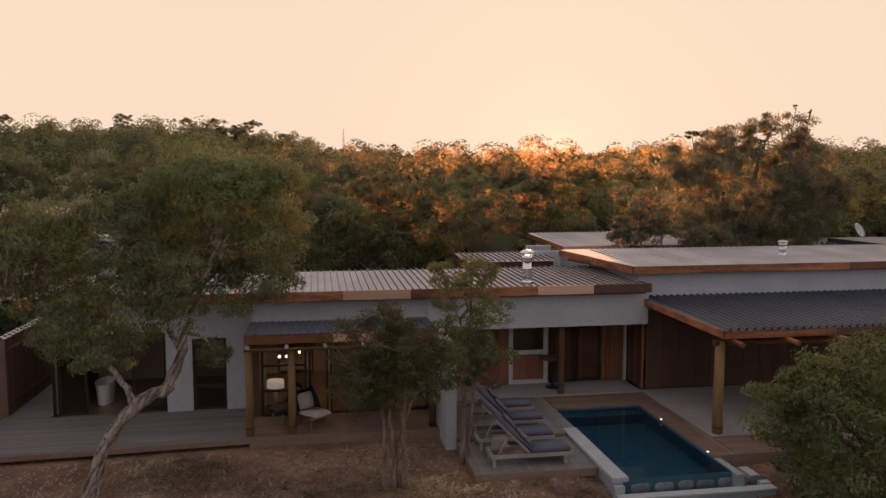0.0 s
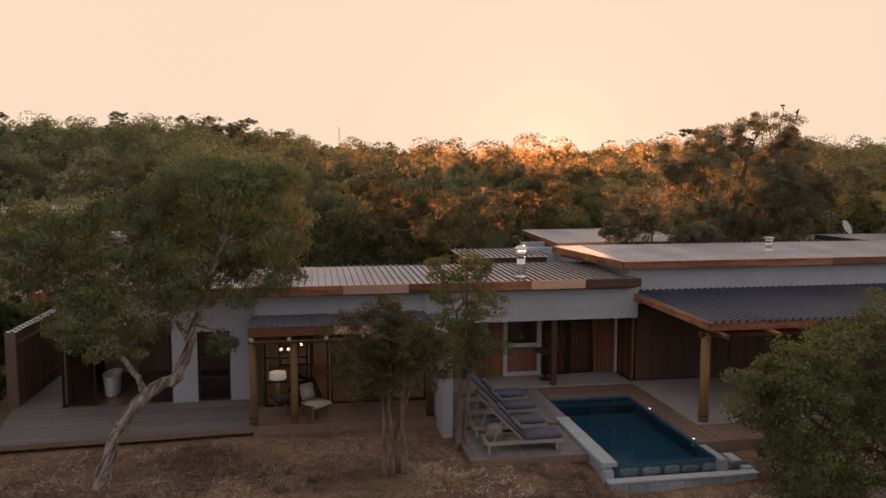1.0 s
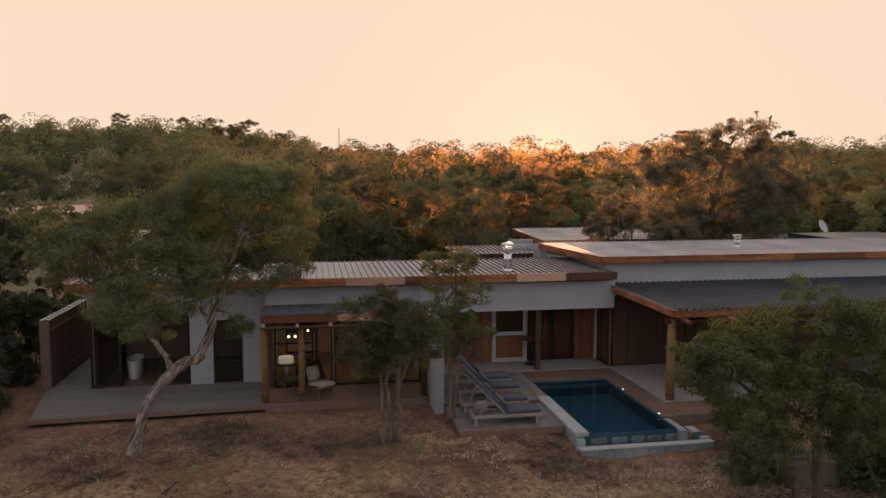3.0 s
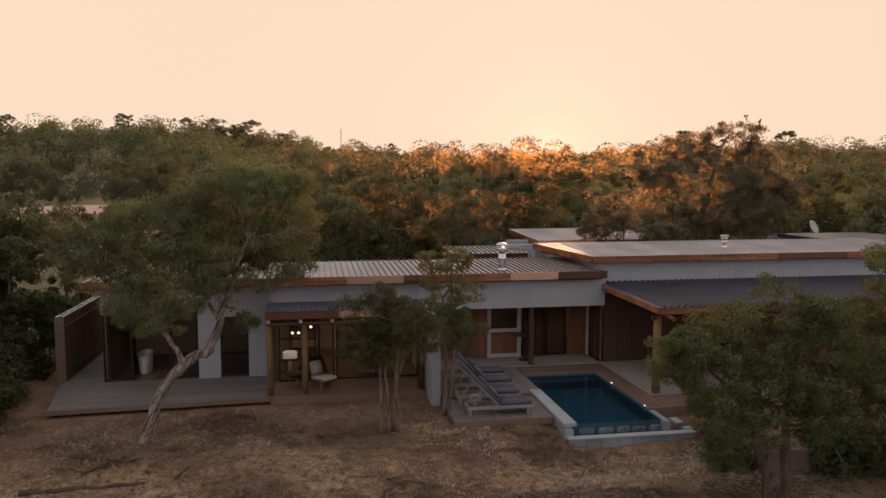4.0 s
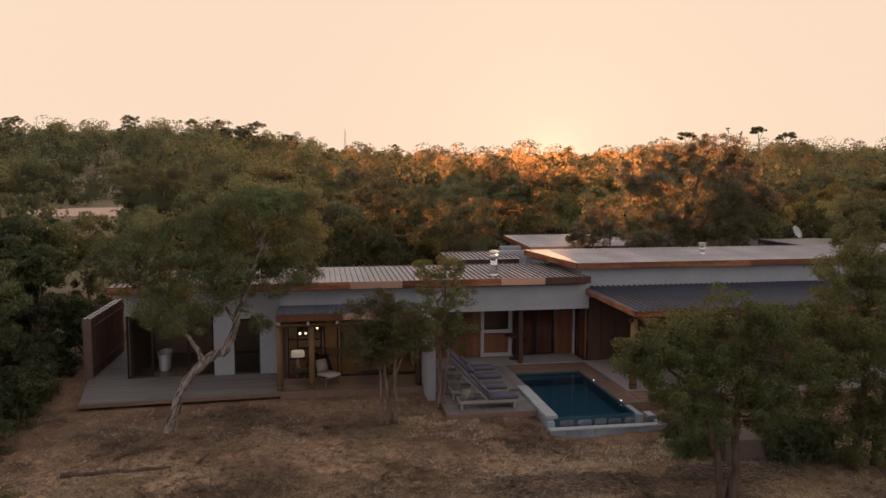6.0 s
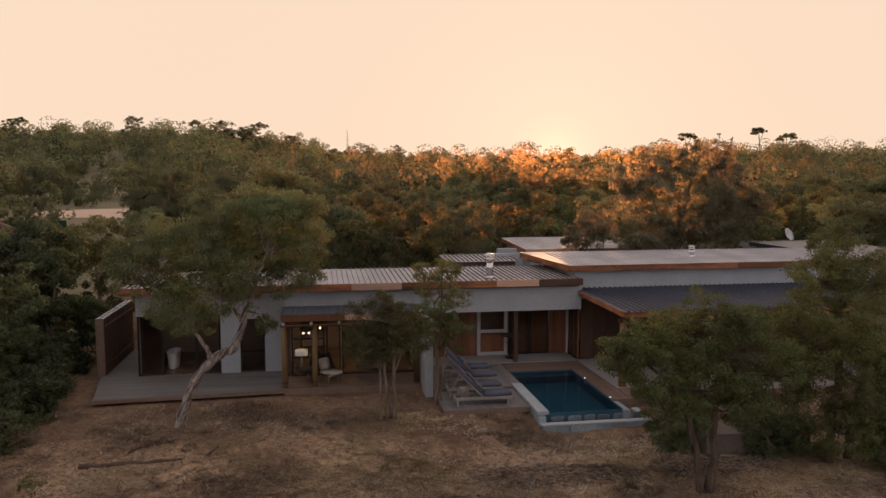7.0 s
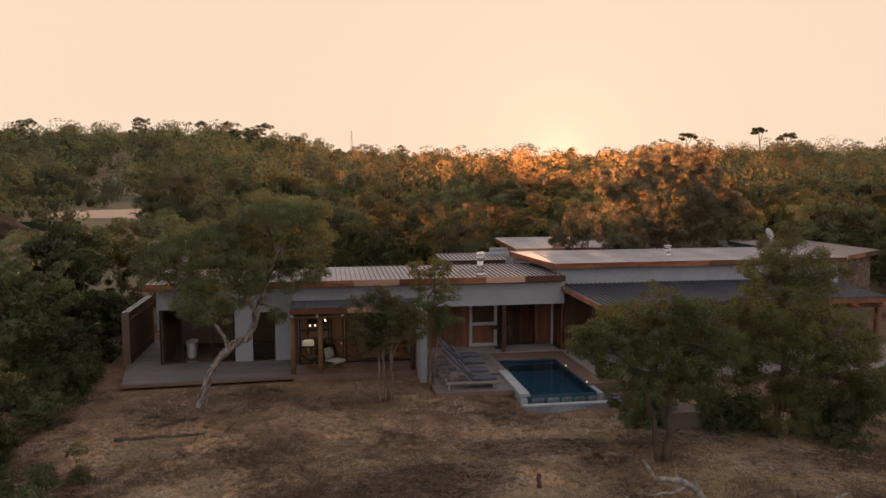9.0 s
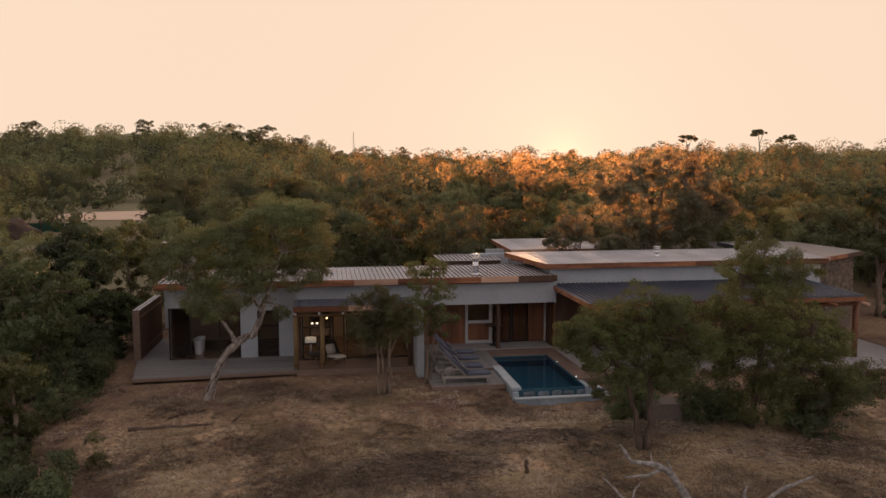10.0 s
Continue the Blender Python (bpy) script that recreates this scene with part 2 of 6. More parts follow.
STEEL = material("polished_flue_steel", (0.62, 0.62, 0.64), (0.75, 0.75, 0.77), 5, 0.22, 1.0, 0.03)
ENAMEL = material("white_enamel", (0.72, 0.74, 0.76), (0.8, 0.82, 0.84), 3, 0.3, bump=0.0)
BARK_PALE = material("pale_peeling_bark", (0.07, 0.048, 0.036), (0.46, 0.41, 0.37), 2.2, 0.9, stretch=(6, 6, 1.1), bump=1.0, fine=0.5, hard=0.06)
grain = BARK_PALE.node_tree.nodes["Mapping"]          # streaks run along the leaning trunk
grain.vector_type = "TEXTURE"
grain.inputs["Rotation"].default_value = (0, radians(30), 0)
grain.inputs["Scale"].default_value = (1 / 7, 1 / 7, 1 / 1.0)
BARK = material("grey_brown_bark", (0.10, 0.07, 0.05), (0.27, 0.21, 0.165), 4, 0.9, stretch=(3, 3, 0.6), bump=0.9, hard=0.1)
BARK_DARK = material("dark_furrowed_bark", (0.05, 0.035, 0.026), (0.15, 0.11, 0.083), 4, 0.9, stretch=(3, 3, 0.6), bump=0.9, hard=0.1)
DEADWOOD = material("bleached_dead_wood", (0.13, 0.12, 0.115), (0.4, 0.385, 0.37), 4, 0.85, stretch=(2, 2, 2), bump=0.8, hard=0.1)
LEAF_GREY = foliage("grey_green_leaves", (0.055, 0.075, 0.03), (0.13, 0.155, 0.068), glow=0.42, through_light=0.04)
LEAF = foliage("olive_leaves", (0.068, 0.085, 0.026), (0.155, 0.165, 0.055), through_light=0.06, gaps=0.2)
LEAF_BRIGHT = foliage("yellow_green_leaves", (0.05, 0.075, 0.022), (0.115, 0.135, 0.042), glow=0.36, through_light=0.04)
# paler leaf copy: front light and glare put into the colour
LEAF_PALE = foliage("glare_paled_leaves", (0.15, 0.152, 0.085), (0.27, 0.265, 0.165), glow=0.6, through_light=0.05, gaps=0.3)
LEAF_DARK = foliage("dark_green_leaves", (0.055, 0.078, 0.03), (0.115, 0.14, 0.055))
# lighter than LEAF: haze over the distance put into the base colour
LEAF_FAR = foliage("haze_lifted_canopy", (0.125, 0.15, 0.066), (0.175, 0.19, 0.088), glow=0.4, through_light=0.05, gaps=0.35)
STRAW = foliage("dry_grass", (0.22, 0.16, 0.085), (0.50, 0.41, 0.26), glow=0.25)
STALK = foliage("pale_stalks", (0.2, 0.165, 0.13), (0.62, 0.54, 0.43), glow=0.1)
LITTER = foliage("leaf_litter", (0.045, 0.03, 0.022), (0.4, 0.32, 0.24), glow=0.05)
BRUSH = foliage("dead_brush", (0.05, 0.034, 0.023), (0.24, 0.17, 0.11), glow=0.05)
GLASS = clear_glass("window_glass", (0.8, 0.78, 0.76))
WATER = clear_glass("pool_water", (0.6, 0.8, 0.88), 0.02, 0.06)
LAMP_SHADE = glowing("lit_cream_shade", (0.85, 0.77, 0.64), 0.36)
# glow that stands for two reflected bright spots
SPOT_GLOW = glowing("reflected_spot_glow", (1.0, 0.85, 0.66), 2.2)
BULB = glowing("warm_bulb", (1.0, 0.62, 0.25), 6.0)
POOL_LIGHT = glowing("pool_light_glass", (0.85, 0.95, 1.0), 1.3)


def ground_material():
    """Red-brown soil under matted straw: broad patches, broken up by fine clumps and dark litter."""
    m = material("dry_bushveld_ground", (0.068, 0.04, 0.027), (0.17, 0.096, 0.06), 1.6, 0.95, bump=1.0, hard=0.12)
    t = m.node_tree
    bsdf = t.nodes["Principled BSDF"]
    base = bsdf.inputs["Base Color"].links[0].from_socket
    geo = t.nodes.new("ShaderNodeNewGeometry")

    def patches(scale, lo, hi, rough):
        nz = t.nodes.new("ShaderNodeTexNoise")
        nz.inputs["Scale"].default_value, nz.inputs["Detail"].default_value, nz.inputs["Roughness"].default_value = scale, 10, rough
        t.links.new(geo.outputs["Position"], nz.inputs["Vector"])
        rg = t.nodes.new("ShaderNodeMapRange")
        rg.inputs["From Min"].default_value, rg.inputs["From Max"].default_value = lo, hi
        t.links.new(nz.outputs["Fac"], rg.inputs["Value"])
        return rg.outputs[0]

    def over(below, colour, fac):
        mx = t.nodes.new("ShaderNodeMix")
        mx.data_type = "RGBA"
        mx.inputs["B"].default_value = (*colour, 1)
        t.links.new(fac, mx.inputs["Factor"])
        t.links.new(below, mx.inputs["A"])
        return mx.outputs["Result"]

    def times(p, q):
        n = t.nodes.new("ShaderNodeMath")
        n.operation = "MULTIPLY"
        t.links.new(p, n.inputs[0])
        t.links.new(q, n.inputs[1])
        return n.outputs[0]

    straw = times(patches(0.26, 0.40, 0.54, 0.62), patches(4.5, 0.38, 0.6, 0.8))
    dark = times(patches(0.62, 0.55, 0.72, 0.75), patches(7.0, 0.42, 0.6, 0.8))
    # the strip along the decks and the pool is worn bare
    yard = t.nodes.new("ShaderNodeSeparateXYZ")
    t.links.new(geo.outputs["Position"], yard.inputs[0])
    worn = t.nodes.new("ShaderNodeMapRange")
    worn.inputs["From Min"].default_value, worn.inputs["From Max"].default_value = 12.5, 15.5
    worn.inputs["To Min"].default_value, worn.inputs["To Max"].default_value = 1.0, 0.45
    t.links.new(yard.outputs["Y"], worn.inputs["Value"])
    straw = times(straw, worn.outputs[0])
    out = over(over(base, (0.5, 0.36, 0.215), straw), (0.10, 0.072, 0.052), dark)
    veld = t.nodes.new("ShaderNodeMapRange")
    veld.inputs["From Min"].default_value, veld.inputs["From Max"].default_value = 30.0, 45.0
    t.links.new(yard.outputs["Y"], veld.inputs["Value"])
    out = over(out, (0.17, 0.155, 0.085), times(veld.outputs[0], patches(0.12, 0.25, 0.5, 0.7)))
    t.links.new(out, bsdf.inputs["Base Color"])
    return m


SOIL = ground_material()
DIRT = material("pale_red_dirt", (0.48, 0.35, 0.26), (0.62, 0.47, 0.36), 0.3, 0.95, bump=0.2)
DARK_EARTH = material("dug_dark_earth", (0.045, 0.032, 0.026), (0.085, 0.06, 0.047), 1.2, 0.95, bump=0.6)


# ---- building blocks ----
def mesh_of(name, verts, faces, mat, smooth=False):
    me = bpy.data.meshes.new(name)
    me.from_pydata(verts, [], faces)
    me.materials.append(mat)
    if smooth:
        me.polygons.foreach_set("use_smooth", [True] * len(me.polygons))
    me.update()
    return me


def link_mesh(name, me, parent=None, label="", m=None):
    ob = new(name, me)
    if parent is not None:
        ob.parent = parent
        ob.matrix_parent_inverse = parent.matrix_basis.inverted() if m is None else Matrix()
    if m is not None:
        ob.matrix_basis = m
    if label:
        ob["label"] = label
    return ob


def part(name, bm, mat, parent=None, label="", smooth=False):
    """Link a bmesh as one mesh object under a thing or under a part (coordinates in the world)."""
    me = bpy.data.meshes.new(name)
    bmesh.ops.recalc_face_normals(bm, faces=bm.faces)
    if smooth:
        for f in bm.faces:
            f.smooth = True
    bm.to_mesh(me)
    bm.free()
    me.materials.append(mat)
    return link_mesh(name, me, parent, label)


def thing(name, label, category, at=(0, 0, 0), group="", kind=""):
    ob = new(name)
    ob.empty_display_size = 0.1
    ob.location = at
    bpy.context.view_layer.update()
    return tagged(ob, label, category, group, kind)


def box(x0, x1, y0, y1, z0, z1, bevel=0.0, bm=None):
    own = bm is None
    bm = bm or bmesh.new()
    v = [bm.verts.new((x, y, z)) for z in (z0, z1) for y in (y0, y1) for x in (x0, x1)]
    fs = [bm.faces.new([v[i] for i in q]) for q in ((0, 2, 3, 1), (4, 5, 7, 6), (0, 1, 5, 4), (2, 6, 7, 3), (0, 4, 6, 2), (1, 3, 7, 5))]
    if bevel and own:
        bmesh.ops.bevel(bm, geom=bm.edges[:], offset=bevel, segments=2, affect="EDGES")
    return bm


def prism(poly, z0, z1, bm=None):
    """An upright slab over a plan polygon; z0 and z1 may be functions of x and y."""
    bm = bm or bmesh.new()
    f0 = z0 if callable(z0) else (lambda x, y: z0)
    f1 = z1 if callable(z1) else (lambda x, y: z1)
    lo = [bm.verts.new((x, y, f0(x, y))) for x, y in poly]
    hi = [bm.verts.new((x, y, f1(x, y))) for x, y in poly]
    bm.faces.new(lo[::-1])
    bm.faces.new(hi)
    n = len(poly)
    for i in range(n):
        bm.faces.new((lo[i], lo[(i + 1) % n], hi[(i + 1) % n], hi[i]))
    return bm


def beam(p, q, w, h, bm=None, bevel=0.0):
    """A squared timber from p to q."""
    own = bm is None
    bm = bm or bmesh.new()
    p, q = Vector(p), Vector(q)
    d = (q - p).normalized()
    side = d.cross(Vector((0, 0, 1)))
    side = side.normalized() if side.length > 1e-4 else Vector((1, 0, 0))
    up = side.cross(d).normalized()
    v = [bm.verts.new(c + side * sx * w / 2 + up * sz * h / 2) for c in (p, q) for sz in (-1, 1) for sx in (-1, 1)]
    for f in ((0, 1, 3, 2), (4, 6, 7, 5), (0, 4, 5, 1), (2, 3, 7, 6), (0, 2, 6, 4), (1, 5, 7, 3)):
        bm.faces.new([v[i] for i in f])
    if bevel and own:
        bmesh.ops.bevel(bm, geom=bm.edges[:], offset=bevel, segments=1, affect="EDGES")
    return bm


def tube(points, radii, sides=8, bm=None, cap=True):
    """A tapered round limb through the points."""
    bm = bm or bmesh.new()
    pts = [Vector(p) for p in points]
    rings, a = [], None
    for i, p in enumerate(pts):
        d = (pts[min(i + 1, len(pts) - 1)] - pts[max(i - 1, 0)]).normalized()
        if a is None:
            a = d.cross(Vector((0.31, 0.17, 0.93) if abs(d.z) < 0.9 else (1, 0.2, 0))).normalized()
        a = (a - d * a.dot(d)).normalized()
        b = d.cross(a)
        rings.append([bm.verts.new(p + (a * math.cos(k * math.tau / sides) + b * math.sin(k * math.tau / sides)) * radii[i]) for k in range(sides)])
    for r0, r1 in zip(rings, rings[1:]):
        for k in range(sides):
            bm.faces.new((r0[k], r0[(k + 1) % sides], r1[(k + 1) % sides], r1[k]))
    if cap:
        bm.faces.new(rings[0][::-1])
        bm.faces.new(rings[-1])
    return bm


def lathe(profile, at, sides=24, bm=None):
    """A turned body: (radius, height) pairs about the upright through at."""
    bm = bm or bmesh.new()
    rings = [[bm.verts.new((at[0] + r * math.cos(k * math.tau / sides), at[1] + r * math.sin(k * math.tau / sides), at[2] + z)) for k in range(sides)]
             for r, z in profile]
    for r0, r1 in zip(rings, rings[1:]):
        for k in range(sides):
            bm.faces.new((r0[k], r0[(k + 1) % sides], r1[(k + 1) % sides], r1[k]))
    bm.faces.new(rings[0][::-1])
    bm.faces.new(rings[-1])
    return bm


def ease(a, b, v):
    t = min(max((v - a) / (b - a), 0), 1)
    return t * t * (3 - 2 * t)


def ground_z(x, y):
    """Height of the land: a shallow fall to the front, a long rise behind with a knoll to one side."""
    z = -0.22 - 0.36 * ease(16.5, 9.0, y)
    z += 0.10 * math.exp(-((x - 1.5) / 2.5) ** 2 - ((y - 14.6) / 1.6) ** 2)
    z -= 0.34 * math.exp(-((x - 7.5) / 2.6) ** 2 - ((y - 14.2) / 1.6) ** 2)
    near = ease(30, 20, y) * (1 - ease(16.2, 17.2, y))
    z += near * 0.08 * noise.noise((x * 0.55, y * 0.55, 0)) + near * 0.06 * noise.noise((x * 1.9, y * 1.9, 3))
    if y > 35:
        z += 0.0555 * (y - 35) * ease(30, 70, y)
        z += 6.5 * math.exp(-((x + 75) / 62) ** 2 - ((y - 285) / 70) ** 2)
        z += 2.2 * noise.noise((x * 0.012, y * 0.012, 7)) * ease(60, 160, y)
    return z

# ---- land ----
def build_ground():
    def axis(stops):
        out = []
        for a, b, step in stops:
            out += list(np.arange(a, b, step))
        return out + [stops[-1][1]]
    xs = axis([(-2600, -400, 200), (-400, -100, 20), (-100, -24, 4), (-24, -14, 1), (-14, 18, 0.22), (18, 30, 1), (30, 120, 5), (120, 500, 20), (500, 2600, 200)])
    ys = axis([(-120, -20, 10), (-20, 2, 1.0), (2, 19, 0.22), (19, 36, 1.0), (36, 120, 4), (120, 420, 10), (420, 3000, 150)])
    verts = []
    for y in ys:
        for x in xs:
            z = ground_z(float(x), min(float(y), 330.0))
            if y > 330:
                z -= (y - 330) * 0.02
            verts.append((x, y, z))
    n = len(xs)
    # the pool's basin is left open
    faces = []
    for j in range(len(ys) - 1):
        for i in range(n - 1):
            if 5.95 < xs[i] and xs[i + 1] < 8.7 and 15.3 < ys[j] and ys[j + 1] < 20.5:
                continue
            faces.append((j * n + i, j * n + i + 1, j * n + n + i + 1, j * n + n + i))
    ob = new("ground", mesh_of("ground", verts, faces, SOIL, True))
    tagged(ob, "dry red-brown soil with straw-coloured grass patches", "ground", kind="structure")


build_ground()


def dirt_clearing():
    bm = bmesh.new()
    pts = []
    for k in range(28):
        a = k * math.tau / 28
        r = 1 + 0.18 * noise.noise((math.cos(a) * 2, math.sin(a) * 2, 5))
        pts.append((-25.5 + 12 * r * math.cos(a), 95 + 7 * r * math.sin(a)))
    ctr = bm.verts.new((-25.5, 95, ground_z(-25.5, 95) + 0.12))
    ring = [bm.verts.new((x, y, ground_z(x, y) + 0.06)) for x, y in pts]
    for a, b in zip(ring, ring[1:] + ring[:1]):
        bm.faces.new((ctr, a, b))
    tagged(part("dirt_clearing", bm, DIRT), "bare pale red dirt clearing among the bush", "clearing", kind="structure")


dirt_clearing()


# ---- roofs ----
def sheet_roof(parent, x0, x1, y0, y1, z_front, z_back, mat, left=None, sheet=0.84, ribs=4, rib_h=0.06, rib=(0.80, 0.84, 0.92, 0.96), rib_shade=None):
    """Ribbed metal sheets side by side, running from the eave to the back. left(y): the slanting side of the first sheet."""
    count = max(1, round((x1 - x0) / sheet))
    w = (x1 - x0) / count
    for k in range(count):
        xa = x0 + k * w
        prof = []
        for r in range(ribs):
            p = w / ribs
            s = xa + r * p
            prof += [(s, 0), (s + p * rib[0], 0), (s + p * rib[1], rib_h), (s + p * rib[2], rib_h), (s + p * rib[3], 0)]
        prof.append((xa + w - 0.002, 0))
        jig = 0.03 * (random.random() - 0.5)
        verts = [(x, y0 - 0.05 + jig, z_front + h) for x, h in prof] + [(x, y1, z_back + h) for x, h in prof]
        if left and k == 0:
            verts[len(prof)] = (left, y1, z_back)
        n = len(prof)
        verts += [(x, y, z - 0.012) for x, y, z in verts]
        faces = [(i, i + 1, n + i + 1, n + i) for i in range(n - 1)]
        faces += [(2 * n + i + 1, 2 * n + i, 3 * n + i, 3 * n + i + 1) for i in range(n - 1)]
        faces += [(i + 1, i, 2 * n + i, 2 * n + i + 1) for i in range(n - 1)]
        me = mesh_of("roof_sheet", verts, faces, mat)
        # both rib flanks get the darker metal, as painted shade
        if rib_shade:
            me.materials.append(rib_shade)
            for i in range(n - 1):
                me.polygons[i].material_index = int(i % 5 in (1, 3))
        link_mesh("roof_sheet", me, parent)


def fascia_run(parent, p, q, h, spec, thick=0.045):
    """Boards end to end from p to q; spec: (share of the length, material)."""
    p, q = Vector(p), Vector(q)
    total = sum(s for s, _ in spec)
    a = 0.0
    for s, mat in spec:
        b = a + s / total
        gap = 0.004 / max((q - p).length, 0.1)
        part("fascia_board", beam(p.lerp(q, a + gap), p.lerp(q, b - gap), thick, h, bevel=0.006), mat, parent)
        a = b


house = thing("house", "single-storey plastered lodge with flat ribbed metal roofs and timber fascias", "house", (0, 24, 0))

# long low roof
low_roof = part("low_roof", prism([(-8.3, 21.3), (9.1, 21.3), (9.1, 25.6), (-8.3, 25.6)], 3.2, lambda x, y: 3.36 + 0.02 * (y - 21.2)), DARK_WOOD, house, "low roof of ribbed zinc sheets")
sheet_roof(low_roof, -8.42, 9.16, 21.275, 25.7, 3.46, 3.54, ROOF_METAL, rib_shade=RIB_SHADE)
fascia_run(low_roof, (-8.45, 21.2, 3.355), (9.24, 21.2, 3.385), 0.27,
           [(3.2, FASCIA), (3.0, FASCIA), (2.1, FASCIA), (1.9, FASCIA_PALE), (2.0, FASCIA), (1.7, FASCIA), (1.7, FASCIA_PALE), (1.8, DARK_WOOD)])
fascia_run(low_roof, (-8.45, 21.25, 3.33), (-8.45, 25.6, 3.42), 0.27, [(2, FASCIA), (2, FASCIA)])

# higher roof over the living rooms
high_roof = part("high_roof", prism([(8.95, 21.7), (23.0, 21.7), (23.0, 26.0), (8.2, 26.0)], 3.74, lambda x, y: 3.92 + 0.03 * (y - 21.6)), DARK_WOOD, house, "higher flat roof of ribbed zinc sheets")
sheet_roof(high_roof, 8.87, 23.2, 21.68, 26.15, 3.99, 4.12, ROOF_METAL, left=7.95, rib_h=0.03)
fascia_run(high_roof, (8.82, 21.6, 3.87), (23.1, 21.6, 3.9), 0.24, [(2.6, FASCIA), (2.6, FASCIA), (2.4, FASCIA), (3, RED_WOOD), (2.2, FASCIA), (2, FASCIA)])
fascia_run(high_roof, (8.8, 21.62, 3.87), (7.92, 26.1, 4.0), 0.24, [(2, FASCIA), (2.5, FASCIA)])

# small roof between the two
link_roof = part("link_roof", prism([(4.6, 26.1), (7.7, 26.1), (7.7, 28.4), (4.6, 28.4)], 3.5, 3.7), DARK_WOOD, house, "small ribbed zinc roof behind the flue")
sheet_roof(link_roof, 4.5, 7.8, 26.05, 28.5, 3.74, 3.82, ROOF_METAL, rib_shade=RIB_SHADE)

# side wing with a splayed end
wing_roof = part("wing_roof", prism([(22.6, 22.5), (24.0, 22.75), (27.6, 25.1), (27.6, 31.5), (22.6, 31.5)], 3.78, lambda x, y: 3.98), ROOF_BLUE, house, "grey metal roof of the side wing")
fascia_run(wing_roof, (22.0, 22.4, 3.87), (24.0, 22.72, 3.87), 0.22, [(1, FASCIA_PALE)])
fascia_run(wing_roof, (24.02, 22.72, 3.87), (27.65, 25.08, 3.87), 0.22, [(1, FASCIA), (1, DARK_WOOD)])

# back roof
back_roof = part("back_roof", prism([(8.75, 28.0), (14.5, 28.0), (14.5, 33.0), (8.95, 33.0)], 3.85, lambda x, y: 4.02 + 0.03 * (y - 28)), DARK_WOOD, house, "ribbed zinc roof at the back")
sheet_roof(back_roof, 8.72, 14.6, 27.98, 33.1, 4.08, 4.25, ROOF_METAL, rib_h=0.035)
fascia_run(back_roof, (8.68, 27.9, 3.97), (14.6, 27.9, 3.97), 0.2, [(1, FASCIA_PALE), (1, FASCIA)])
fascia_run(back_roof, (8.68, 27.95, 3.97), (8.68, 33.1, 4.15), 0.2, [(1, FASCIA), (1, FASCIA)])
part("parapet", box(6.9, 8.4, 27.4, 27.65, 2.5, 3.95, 0.01), PLASTER, house, "pale plastered parapet")
part("parapet", box(7.6, 8.6, 29.2, 29.5, 2.5, 4.0, 0.01), PLASTER, house, "pale plastered parapet")
part("rear_roof", box(19.5, 32.0, 33.0, 40.0, 3.1, 3.3), ROOF_BLUE, house, "grey metal roof at the rear")
part("rear_wall", box(20.0, 31.5, 33.4, 39.6, -0.3, 3.1), PLASTER, house)
part("rear_roof", box(-10.3, -8.2, 30.4, 32.6, 4.3, 4.42), ROOF_METAL, house, "small zinc roof at the back")
part("rear_wall", box(-10.0, -8.5, 30.7, 32.3, -0.3, 4.298), PLASTER, house)
part("back_wall", box(9.0, 14.3, 28.2, 32.8, -0.3, 3.84), PLASTER, house)
part("wing_wall", prism([(22.9, 22.95), (23.95, 23.1), (27.2, 25.3), (27.2, 31.2), (22.9, 31.2)], -0.2, 3.77), MORTAR, house, "rough stone wall of the side wing")

# ---- walls of the front rooms ----
W = 22.06
wall = part("front_wall", box(-5.0, -4.28, W, W + 0.25, 0.0, 3.2), PLASTER, house, "pale grey plastered wall")
part("wall_panel", box(-3.34, -2.25, W, W + 0.25, 0.0, 3.2), PLASTER, wall)
part("wall_panel", box(-8.1, -5.0, W + 0.003, W + 0.25, 2.3, 3.2), PLASTER, wall)
part("wall_panel", box(-4.28, -3.34, W + 0.003, W + 0.25, 2.1, 3.2), PLASTER, wall)
part("bay_wall", box(-2.55, 2.45, 21.6, 21.85, 2.25, 3.19), PLASTER, house, "plastered wall above the pergola")
part("bay_return", box(-2.549, -2.36, 21.2, 22.055, 0.0, 2.6), DARK_WOOD, house)
part("lintel_wall", box(2.45, 9.3, 21.55, 21.85, 2.21, 3.2), PLASTER, house, "deep plastered lintel over the covered patio")
part("upper_wall", box(9.1, 9.298, 21.87, 25.5, 3.3, 3.73), PLASTER, house)
part("upper_wall", box(9.3, 22.9, 21.9, 22.15, 2.6, 3.73), PLASTER, house, "plastered wall under the high roof")
part("wing_screen_wall", box(2.45, 2.72, 18.3, 21.1, -0.25, 2.5, 0.008), PLASTER, house, "plastered side wall beside the sun deck")
part("patio_side_wall", box(2.45, 2.7, 21.86, 23.1, 0.0, 3.3), PLASTER, house)
part("patio_ceiling", box(2.45, 9.3, 21.86, 23.4, 2.6, 2.7), DARK_WOOD, house)
part("outer_wall", box(-8.1, -8.0, W + 0.26, 26.2, 0, 3.2), PLASTER, house)
# added lining; the dimness inside the room is put into its dark colour
part("room_side_wall", box(-7.998, -7.9, W + 0.26, 26.0, 0, 2.85), DARK_WOOD, house)
part("outer_wall", box(9.35, 22.8, 25.6, 25.85, 0, 3.73), PLASTER, house)

